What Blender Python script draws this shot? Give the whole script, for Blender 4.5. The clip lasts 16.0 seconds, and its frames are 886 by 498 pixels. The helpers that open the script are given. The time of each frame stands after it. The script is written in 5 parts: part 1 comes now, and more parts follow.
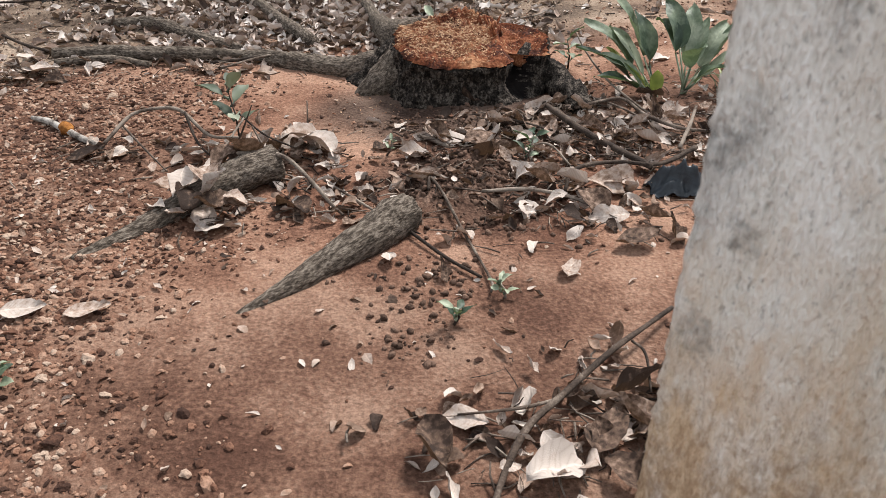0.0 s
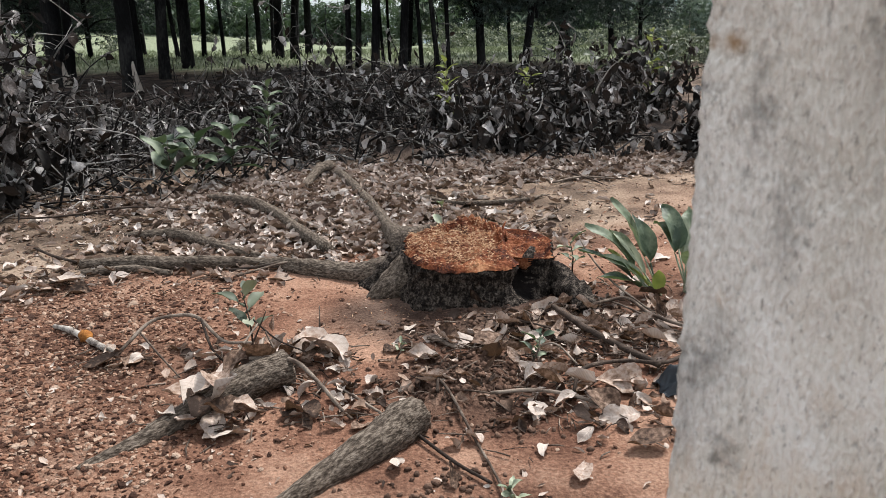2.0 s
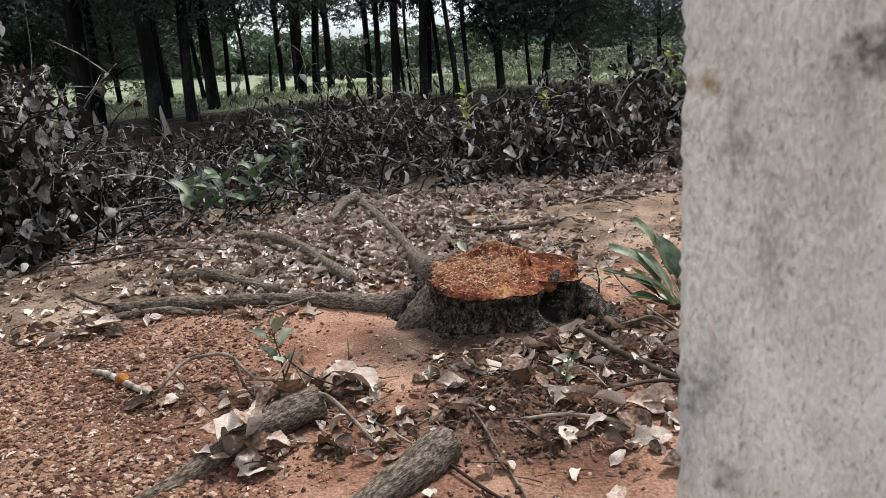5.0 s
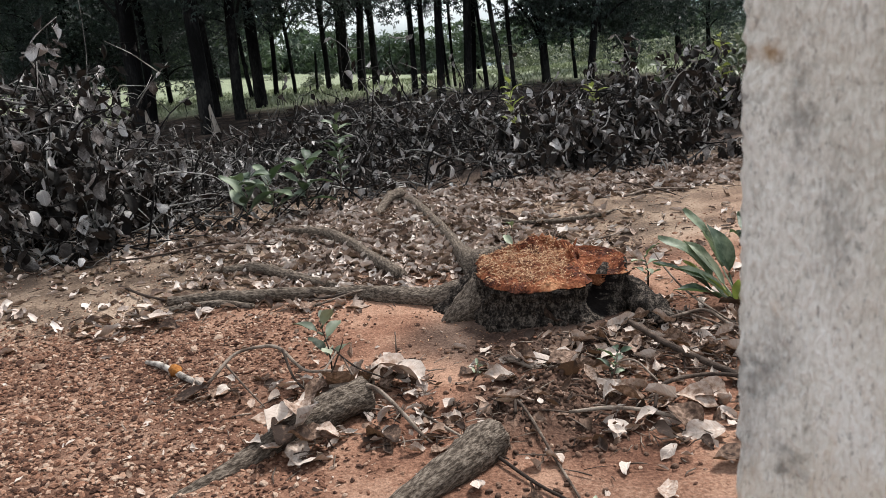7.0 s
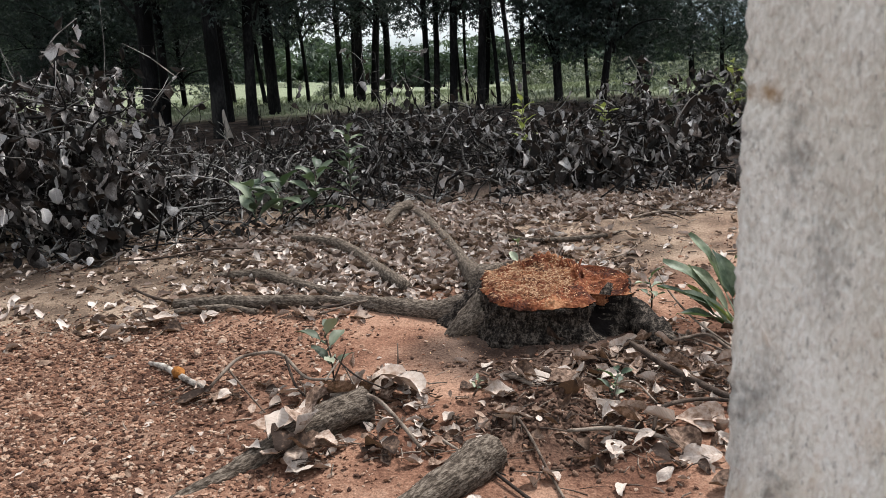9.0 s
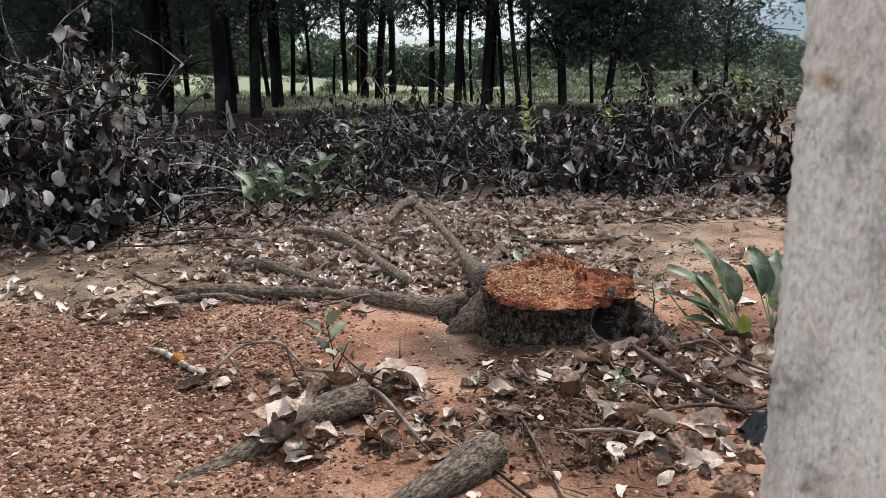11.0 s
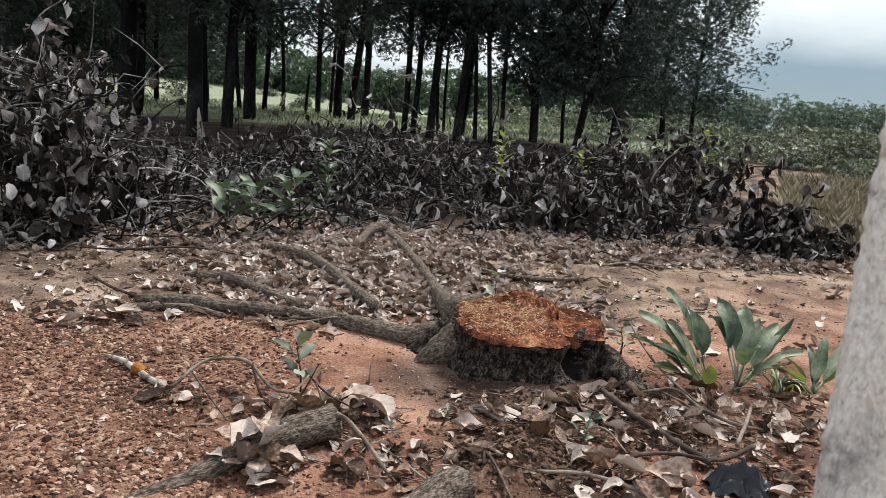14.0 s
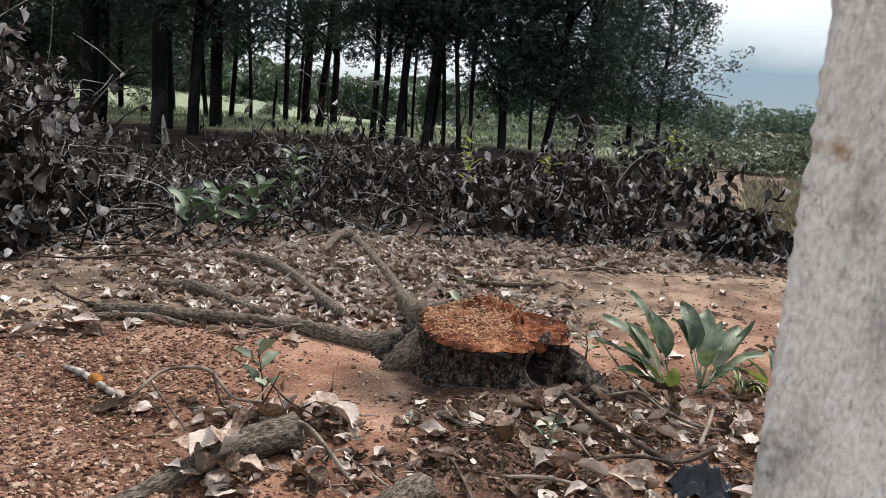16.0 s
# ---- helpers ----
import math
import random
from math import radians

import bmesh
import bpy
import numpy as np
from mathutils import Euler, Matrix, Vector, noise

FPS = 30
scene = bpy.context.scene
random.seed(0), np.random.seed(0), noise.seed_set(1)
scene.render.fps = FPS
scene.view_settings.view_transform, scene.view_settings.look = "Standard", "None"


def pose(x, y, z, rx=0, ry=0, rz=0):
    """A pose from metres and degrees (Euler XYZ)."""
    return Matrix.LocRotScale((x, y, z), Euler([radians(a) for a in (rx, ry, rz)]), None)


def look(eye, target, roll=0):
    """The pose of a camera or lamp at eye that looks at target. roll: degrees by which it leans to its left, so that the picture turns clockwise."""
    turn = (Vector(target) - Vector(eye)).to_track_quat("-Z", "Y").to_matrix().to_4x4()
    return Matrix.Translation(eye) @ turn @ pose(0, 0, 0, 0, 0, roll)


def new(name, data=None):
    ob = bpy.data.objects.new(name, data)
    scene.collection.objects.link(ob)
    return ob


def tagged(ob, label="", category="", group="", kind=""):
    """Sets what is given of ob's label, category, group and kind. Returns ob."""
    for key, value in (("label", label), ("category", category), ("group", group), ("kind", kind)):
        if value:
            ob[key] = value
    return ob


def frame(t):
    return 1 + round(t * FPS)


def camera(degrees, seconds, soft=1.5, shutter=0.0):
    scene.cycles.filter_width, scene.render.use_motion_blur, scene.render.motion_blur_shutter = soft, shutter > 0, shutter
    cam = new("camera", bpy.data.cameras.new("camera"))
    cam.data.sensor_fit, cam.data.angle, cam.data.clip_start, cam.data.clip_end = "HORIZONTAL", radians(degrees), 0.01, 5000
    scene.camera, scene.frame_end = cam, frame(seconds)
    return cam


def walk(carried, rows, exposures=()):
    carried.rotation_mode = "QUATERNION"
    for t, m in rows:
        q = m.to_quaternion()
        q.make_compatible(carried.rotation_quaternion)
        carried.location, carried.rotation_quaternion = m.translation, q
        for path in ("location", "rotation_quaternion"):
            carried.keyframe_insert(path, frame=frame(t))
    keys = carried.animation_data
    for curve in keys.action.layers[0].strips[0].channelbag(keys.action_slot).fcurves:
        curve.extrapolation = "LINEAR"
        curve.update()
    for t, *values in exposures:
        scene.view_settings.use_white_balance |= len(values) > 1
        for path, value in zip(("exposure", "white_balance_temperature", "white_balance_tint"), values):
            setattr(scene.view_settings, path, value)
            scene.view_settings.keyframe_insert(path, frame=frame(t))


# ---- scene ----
cam = camera(59.7, 16.0, soft=0.5)
PATH = [
    (0, (0.084, 0.076, 1.34), (0.203, 1.814, 0.358), 0.8),
    (0.5, (0.062, 0.084, 1.396), (0.173, 1.915, 0.599), 0.4),
    (1, (0.063, 0.064, 1.406), (0.167, 1.956, 0.764), 0.1),
    (1.5, (0.094, 0.047, 1.386), (0.19, 1.967, 0.834), -0.2),
    (2, (0.105, 0.039, 1.378), (0.197, 1.969, 0.863), -0.6),
    (2.5, (0.124, 0.04, 1.385), (0.207, 1.976, 0.89), -1.2),
    (3, (0.115, 0.028, 1.389), (0.189, 1.966, 0.901), -1.9),
    (3.5, (0.11, 0.034, 1.386), (0.179, 1.974, 0.907), -2.5),
    (6, (0.144, 0.001, 1.408), (0.113, 1.952, 0.968), -5.0),
    (6.5, (0.136, 0.009, 1.394), (0.067, 1.958, 0.95), -5.1),
    (7, (0.125, 0.016, 1.385), (0.025, 1.962, 0.934), -5.0),
    (7.5, (0.118, 0.012, 1.381), (-0.003, 1.957, 0.931), -4.5),
    (8, (0.099, -0.006, 1.384), (-0.029, 1.94, 0.942), -3.9),
    (8.5, (0.101, -0.018, 1.391), (-0.024, 1.931, 0.961), -3.3),
    (9, (0.127, -0.008, 1.395), (0.013, 1.945, 0.978), -2.7),
    (11.5, (0.067, -0.006, 1.368), (-0.027, 1.948, 0.954), 0.3),
    (12, (0.052, -0.003, 1.364), (-0.022, 1.953, 0.957), 1.1),
    (12.5, (0.033, 0.001, 1.366), (-0.012, 1.961, 0.972), 2.0),
    (13, (-0.004, 0.006, 1.378), (-0.028, 1.971, 1.001), 3.1),
    (13.5, (-0.005, 0.009, 1.384), (-0.015, 1.976, 1.026), 4.0),
    (14, (-0.009, 0.01, 1.378), (-0.006, 1.98, 1.035), 4.8),
    (14.5, (-0.015, 0.013, 1.373), (0.003, 1.986, 1.044), 5.1),
    (15, (-0.012, 0.018, 1.369), (0.025, 1.992, 1.048), 5.2),
    (15.5, (0.009, 0.019, 1.373), (0.065, 1.992, 1.054), 4.9),
    (16, (0.024, 0.022, 1.371), (0.101, 1.995, 1.052), 4.7),
]
walk(cam, [(t, look(eye, target, roll)) for t, eye, target, roll in PATH])
cam.data.dof.use_dof = True
cam.data.dof.focus_distance = 3.6
cam.data.dof.aperture_fstop = 12.0

# ---- world, sun and exposure ----
scene.view_settings.exposure = 0.36
SUN_ELEV, SUN_TURN = radians(56), radians(42)
world = bpy.data.worlds.new("overcast_sky")
scene.world = world
world.use_nodes = True
wn, wl = world.node_tree.nodes, world.node_tree.links
wn.clear()
w_out, w_bg = wn.new("ShaderNodeOutputWorld"), wn.new("ShaderNodeBackground")
w_sky = wn.new("ShaderNodeTexSky")
w_sky.sky_type, w_sky.sun_disc = "NISHITA", False
w_sky.sun_elevation, w_sky.sun_rotation = SUN_ELEV, SUN_TURN
w_dim = wn.new("ShaderNodeVectorMath")
w_dim.operation = "SCALE"
w_dim.inputs["Scale"].default_value = 0.08
w_co, w_sep = wn.new("ShaderNodeTexCoord"), wn.new("ShaderNodeSeparateXYZ")
w_map, w_noise = wn.new("ShaderNodeMapping"), wn.new("ShaderNodeTexNoise")
w_map.inputs["Scale"].default_value = (1.6, 1.6, 6.0)
w_noise.inputs["Scale"].default_value, w_noise.inputs["Detail"].default_value = 2.2, 6.0
w_add = wn.new("ShaderNodeMath")
w_add.operation = "MULTIPLY_ADD"
w_add.inputs[1].default_value, w_add.inputs[2].default_value = 0.13, -0.065
w_sum = wn.new("ShaderNodeMath")
w_sum.operation = "ADD"
w_ramp = wn.new("ShaderNodeValToRGB")
els = w_ramp.color_ramp.elements
els[0].position, els[0].color = 0.0, (0.40, 0.48, 0.53, 1)
els[1].position, els[1].color = 1.0, (0.88, 0.94, 1.02, 1)
for spot, col in ((0.03, (0.25, 0.335, 0.40, 1)), (0.085, (0.205, 0.295, 0.375, 1)), (0.13, (0.56, 0.62, 0.66, 1)), (0.2, (1.0, 1.05, 1.09, 1)), (0.55, (0.88, 0.94, 1.0, 1))):
    e = els.new(spot)
    e.color = col
w_side = wn.new("ShaderNodeMapRange")
w_side.inputs["From Min"].default_value, w_side.inputs["From Max"].default_value = 0.12, 0.36
w_side.inputs["To Min"].default_value, w_side.inputs["To Max"].default_value = 0.09, 0.0
w_shift = wn.new("ShaderNodeMath")
w_shift.operation = "ADD"
w_mix = wn.new("ShaderNodeMixRGB")
w_mix.inputs["Fac"].default_value = 0.82
wl.new(w_sky.outputs["Color"], w_dim.inputs[0])
wl.new(w_co.outputs["Generated"], w_sep.inputs[0])
wl.new(w_co.outputs["Generated"], w_map.inputs["Vector"])
wl.new(w_map.outputs["Vector"], w_noise.inputs["Vector"])
wl.new(w_noise.outputs["Fac"], w_add.inputs[0])
wl.new(w_sep.outputs["Z"], w_sum.inputs[0])
wl.new(w_add.outputs[0], w_sum.inputs[1])
wl.new(w_sep.outputs["X"], w_side.inputs["Value"])
wl.new(w_sum.outputs[0], w_shift.inputs[0])
wl.new(w_side.outputs[0], w_shift.inputs[1])
wl.new(w_shift.outputs[0], w_ramp.inputs["Fac"])
wl.new(w_dim.outputs["Vector"], w_mix.inputs["Color1"])
wl.new(w_ramp.outputs["Color"], w_mix.inputs["Color2"])
wl.new(w_mix.outputs["Color"], w_bg.inputs["Color"])
wl.new(w_bg.outputs["Background"], w_out.inputs["Surface"])
w_bg.inputs["Strength"].default_value = 1.0

sun = new("sun", bpy.data.lights.new("sun", "SUN"))
sun.data.energy, sun.data.angle, sun.data.color = 5.0, radians(14), (1.0, 0.97, 0.93)
sun.matrix_world = look((math.sin(SUN_TURN) * 20, math.cos(SUN_TURN) * 20, math.tan(SUN_ELEV) * 20), (0, 0, 0))


# ---- materials ----
def material(name, stops, scale=8.0, rough=0.9, bump=0.3, bump_scale=60.0, spread=0.0, stretch=(1, 1, 1), fine=0.35, bump_dist=0.01):
    """A surface whose colour runs through stops by two scales of noise; spread: how far single pieces differ along the stops."""
    m = bpy.data.materials.new(name)
    m.use_nodes = True
    n, l = m.node_tree.nodes, m.node_tree.links
    b = n["Principled BSDF"]
    b.inputs["Roughness"].default_value = rough
    b.inputs["Specular IOR Level"].default_value = 0.12 if rough > 0.65 else 0.4
    co, mp = n.new("ShaderNodeTexCoord"), n.new("ShaderNodeMapping")
    mp.inputs["Scale"].default_value = stretch
    l.new(co.outputs["Object"], mp.inputs["Vector"])
    big, small = n.new("ShaderNodeTexNoise"), n.new("ShaderNodeTexNoise")
    big.inputs["Scale"].default_value, big.inputs["Detail"].default_value = scale, 5
    small.inputs["Scale"].default_value, small.inputs["Detail"].default_value = bump_scale, 6
    l.new(mp.outputs["Vector"], big.inputs["Vector"])
    l.new(mp.outputs["Vector"], small.inputs["Vector"])
    mixer = n.new("ShaderNodeMath")
    mixer.operation = "MULTIPLY_ADD"
    mixer.inputs[1].default_value = fine
    off = n.new("ShaderNodeMath")
    off.operation = "SUBTRACT"
    off.inputs[1].default_value = fine / 2
    l.new(big.outputs["Fac"], off.inputs[0])
    l.new(small.outputs["Fac"], mixer.inputs[0])
    l.new(off.outputs[0], mixer.inputs[2])
    last = mixer.outputs[0]
    if spread:
        geo, info = n.new("ShaderNodeNewGeometry"), n.new("ShaderNodeObjectInfo")
        both, frac, swing, total = (n.new("ShaderNodeMath") for _ in range(4))
        both.operation, frac.operation, swing.operation, total.operation = "ADD", "FRACT", "MULTIPLY_ADD", "ADD"
        l.new(geo.outputs["Random Per Island"], both.inputs[0])
        l.new(info.outputs["Random"], both.inputs[1])
        l.new(both.outputs[0], frac.inputs[0])
        swing.inputs[1].default_value, swing.inputs[2].default_value = spread, -spread / 2
        l.new(frac.outputs[0], swing.inputs[0])
        l.new(swing.outputs[0], total.inputs[0])
        l.new(last, total.inputs[1])
        last = total.outputs[0]
    ramp = n.new("ShaderNodeValToRGB")
    el = ramp.color_ramp.elements
    while len(el) < len(stops):
        el.new(0.5)
    for k, (at, col) in enumerate(sorted(stops)):
        el[k].position = at
        el[k].color = (*col, 1)
    l.new(last, ramp.inputs["Fac"])
    l.new(ramp.outputs["Color"], b.inputs["Base Color"])
    if bump:
        bp = n.new("ShaderNodeBump")
        bp.inputs["Strength"].default_value, bp.inputs["Distance"].default_value = bump, bump_dist
        l.new(small.outputs["Fac"], bp.inputs["Height"])
        l.new(bp.outputs["Normal"], b.inputs["Normal"])
    return m


def along_grain(m):
    """Lets the pattern of a bark run along its branch."""
    n, l = m.node_tree.nodes, m.node_tree.links
    at = n.new("ShaderNodeAttribute")
    at.attribute_name = "grain"
    mp = [q for q in n if q.bl_idname == "ShaderNodeMapping"][0]
    l.new(at.outputs["Vector"], mp.inputs["Vector"])
    return m


def leafy(m, through_colour, amount=0.35):
    """Lets some light through a thin leaf."""
    n, l = m.node_tree.nodes, m.node_tree.links
    b, out = n["Principled BSDF"], n["Material Output"]
    tr, mx = n.new("ShaderNodeBsdfTranslucent"), n.new("ShaderNodeMixShader")
    tr.inputs["Color"].default_value = (*through_colour, 1)
    mx.inputs["Fac"].default_value = amount
    l.new(b.outputs[0], mx.inputs[1])
    l.new(tr.outputs[0], mx.inputs[2])
    l.new(mx.outputs[0], out.inputs["Surface"])
    return m


def veined(m, rib=0.35, vein=0.25):
    """Draws a pale midrib and slanting side veins on leaves, along their own length and width."""
    n, l = m.node_tree.nodes, m.node_tree.links
    b = n["Principled BSDF"]
    at, sep = n.new("ShaderNodeAttribute"), n.new("ShaderNodeSeparateXYZ")
    at.attribute_name = "leaf"
    l.new(at.outputs["Vector"], sep.inputs[0])

    def calc(kind, one, two=None, three=None):
        q = n.new("ShaderNodeMath")
        q.operation = kind
        for slot, value in enumerate((one, two, three)):
            if value is None:
                continue
            if isinstance(value, float):
                q.inputs[slot].default_value = value
            else:
                l.new(value, q.inputs[slot])
        return q.outputs[0]

    across = calc("ABSOLUTE", sep.outputs["Y"])
    slant = calc("MULTIPLY_ADD", across, -0.22, sep.outputs["X"])
    line = calc("POWER", calc("ABSOLUTE", calc("SINE", calc("MULTIPLY", slant, 30.0))), 0.35)
    line = calc("MULTIPLY_ADD", line, vein, 1.0 - vein)
    spine = calc("SUBTRACT", 1.0, calc("MULTIPLY", across, 9.0))
    spine = calc("MULTIPLY", calc("MAXIMUM", spine, 0.0), rib)
    total = calc("ADD", line, spine)
    mx = n.new("ShaderNodeMixRGB")
    mx.blend_type = "MULTIPLY"
    mx.inputs["Fac"].default_value = 1.0
    l.new(b.inputs["Base Color"].links[0].from_socket, mx.inputs["Color1"])
    l.new(total, mx.inputs["Color2"])
    l.new(mx.outputs["Color"], b.inputs["Base Color"])
    return m


M_DEAD = veined(leafy(material("dead_leaf", [(0.08, (0.030, 0.020, 0.016)), (0.28, (0.125, 0.080, 0.058)), (0.43, (0.27, 0.185, 0.14)), (0.60, (0.40, 0.315, 0.265)), (0.86, (0.50, 0.425, 0.375))],
                               9, 0.75, 0.35, 120, 1.0, fine=0.3), (0.20, 0.11, 0.06), 0.10))
# Dark brown leaves; the heap's hollow shade and highlights are put into these tones.
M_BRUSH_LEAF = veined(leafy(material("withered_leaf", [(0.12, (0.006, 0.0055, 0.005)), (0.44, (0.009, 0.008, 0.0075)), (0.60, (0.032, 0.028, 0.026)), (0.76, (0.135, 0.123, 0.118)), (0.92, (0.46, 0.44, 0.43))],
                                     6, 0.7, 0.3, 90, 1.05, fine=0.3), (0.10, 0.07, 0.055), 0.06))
M_TWIG = material("dry_twig", [(0.28, (0.030, 0.022, 0.018)), (0.5, (0.085, 0.062, 0.049)), (0.74, (0.24, 0.195, 0.16))], 14, 0.9, 0.5, 150, 0.45)
# Twig tones run to near-black to carry the tangle's inner shade.
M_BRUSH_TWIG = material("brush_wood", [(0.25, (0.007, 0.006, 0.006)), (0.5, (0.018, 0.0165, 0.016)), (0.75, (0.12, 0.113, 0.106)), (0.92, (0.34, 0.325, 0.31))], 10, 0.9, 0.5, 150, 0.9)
M_BARK = along_grain(material("grey_bark", [(0.34, (0.040, 0.031, 0.024)), (0.5, (0.092, 0.072, 0.057)), (0.68, (0.185, 0.152, 0.124))], 80, 0.95, 1.0, 170, stretch=(0.4, 1, 1), fine=0.9, bump_dist=0.008))
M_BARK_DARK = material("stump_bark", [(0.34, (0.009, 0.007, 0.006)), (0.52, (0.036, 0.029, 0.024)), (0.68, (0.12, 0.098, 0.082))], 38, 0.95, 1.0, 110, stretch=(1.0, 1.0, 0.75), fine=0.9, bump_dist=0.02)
# Black that paints in the deep shade inside the stump's side hollow.
M_HOLLOW_SHADE = material("shade_black_hollow", [(0.3, (0.004, 0.003, 0.003)), (0.7, (0.014, 0.011, 0.010))], 12, 0.95, 0.8, 60)
M_CUT = material("fresh_cut_wood", [(0.34, (0.040, 0.013, 0.008)), (0.46, (0.13, 0.038, 0.017)), (0.57, (0.20, 0.070, 0.032)), (0.72, (0.38, 0.19, 0.10))], 9, 0.85, 0.8, 90, fine=0.5, bump_dist=0.012)
M_CHIP = material("sawdust_chip", [(0.2, (0.12, 0.046, 0.025)), (0.5, (0.28, 0.145, 0.078)), (0.8, (0.46, 0.31, 0.20))], 20, 0.9, 0.2, 150, 0.7)
M_STONE = material("laterite_gravel", [(0.10, (0.042, 0.022, 0.016)), (0.32, (0.115, 0.056, 0.037)), (0.56, (0.19, 0.098, 0.064)), (0.78, (0.29, 0.175, 0.122)), (0.97, (0.35, 0.255, 0.195))], 18, 0.92, 0.7, 130, 0.95)
M_CLOD = material("dark_clod", [(0.3, (0.050, 0.030, 0.022)), (0.7, (0.15, 0.092, 0.067))], 18, 0.95, 0.6, 130, 0.4)
# Bark is near-black: the backlit grove's shade is put into its colour.
M_TRUNK = material("shade_dark_trunk_bark", [(0.36, (0.003, 0.003, 0.003)), (0.5, (0.008, 0.008, 0.0083)), (0.68, (0.026, 0.025, 0.024))], 3, 0.95, 0.8, 30, stretch=(1, 1, 0.35), fine=0.5, bump_dist=0.02)
M_PALE = material("bare_pale_wood", [(0.3, (0.20, 0.17, 0.145)), (0.7, (0.36, 0.32, 0.28))], 6, 0.9, 0.5, 60)
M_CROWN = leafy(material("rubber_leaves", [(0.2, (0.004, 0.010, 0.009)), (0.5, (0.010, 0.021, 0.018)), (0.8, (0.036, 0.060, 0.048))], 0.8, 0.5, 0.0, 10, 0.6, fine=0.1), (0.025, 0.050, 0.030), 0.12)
M_WOODS = leafy(material("far_woods_leaves", [(0.2, (0.022, 0.038, 0.025)), (0.5, (0.055, 0.085, 0.055)), (0.8, (0.13, 0.17, 0.12))], 0.05, 0.6, 0.0, 0.5, 0.6, fine=0.2), (0.08, 0.13, 0.05), 0.2)
# Distance haze is mixed into these paler, greyer leaf colours.
M_PLANT_HAZED = leafy(material("hazed_plantation_leaves", [(0.2, (0.045, 0.066, 0.057)), (0.5, (0.088, 0.120, 0.100)), (0.8, (0.17, 0.205, 0.172))], 0.05, 0.6, 0.0, 0.5, 0.6, fine=0.2), (0.10, 0.15, 0.07), 0.2)
M_LITTER = leafy(material("bleached_leaf", [(0.10, (0.05, 0.034, 0.028)), (0.24, (0.15, 0.10, 0.078)), (0.42, (0.34, 0.26, 0.215)), (0.66, (0.46, 0.38, 0.335)), (0.90, (0.56, 0.50, 0.46))], 9, 0.75, 0.35, 120, 0.95, fine=0.3), (0.20, 0.13, 0.08), 0.12)
M_BUSH = leafy(material("bush_leaves", [(0.2, (0.030, 0.042, 0.028)), (0.5, (0.095, 0.115, 0.076)), (0.8, (0.28, 0.295, 0.22))], 0.6, 0.6, 0.0, 5, 0.8, fine=0.2), (0.09, 0.12, 0.05), 0.15)
M_GREEN = veined(leafy(material("green_leaf", [(0.25, (0.030, 0.052, 0.032)), (0.5, (0.15, 0.188, 0.120)), (0.75, (0.32, 0.35, 0.25))], 11, 0.55, 0.25, 60, 0.6, fine=0.3), (0.11, 0.17, 0.055), 0.18), 0.25, 0.18)
M_SHRUB = leafy(material("dark_shrub_leaf", [(0.25, (0.018, 0.032, 0.020)), (0.5, (0.050, 0.076, 0.045)), (0.75, (0.14, 0.175, 0.11))], 9, 0.55, 0.2, 60, 0.6, fine=0.3), (0.07, 0.12, 0.04), 0.15)
M_LIME = leafy(material("yellow_green_leaf", [(0.2, (0.13, 0.17, 0.04)), (0.5, (0.25, 0.29, 0.08)), (0.8, (0.38, 0.40, 0.17))], 9, 0.45, 0.25, 60, 0.3), (0.25, 0.30, 0.06), 0.25)
M_STRAW = material("dry_grass", [(0.2, (0.13, 0.108, 0.07)), (0.5, (0.25, 0.215, 0.145)), (0.8, (0.40, 0.36, 0.26))], 3, 0.9, 0.0, 20, 0.6)
M_GRASS = leafy(material("field_grass_blades", [(0.2, (0.13, 0.16, 0.095)), (0.5, (0.215, 0.245, 0.155)), (0.8, (0.33, 0.355, 0.24))], 0.6, 0.8, 0.0, 10, 0.5), (0.18, 0.22, 0.10), 0.12)
M_PLASTIC = material("black_plastic", [(0.3, (0.006, 0.008, 0.011)), (0.7, (0.014, 0.020, 0.028))], 12, 0.42, 0.35, 60)
M_FUNGUS = material("orange_fungus", [(0.3, (0.13, 0.042, 0.010)), (0.7, (0.32, 0.135, 0.035))], 40, 0.85, 0.4, 150)
M_LICHEN = material("pale_twig_bark", [(0.38, (0.06, 0.048, 0.04)), (0.55, (0.30, 0.265, 0.235)), (0.8, (0.52, 0.49, 0.45))], 16, 0.9, 0.4, 150)


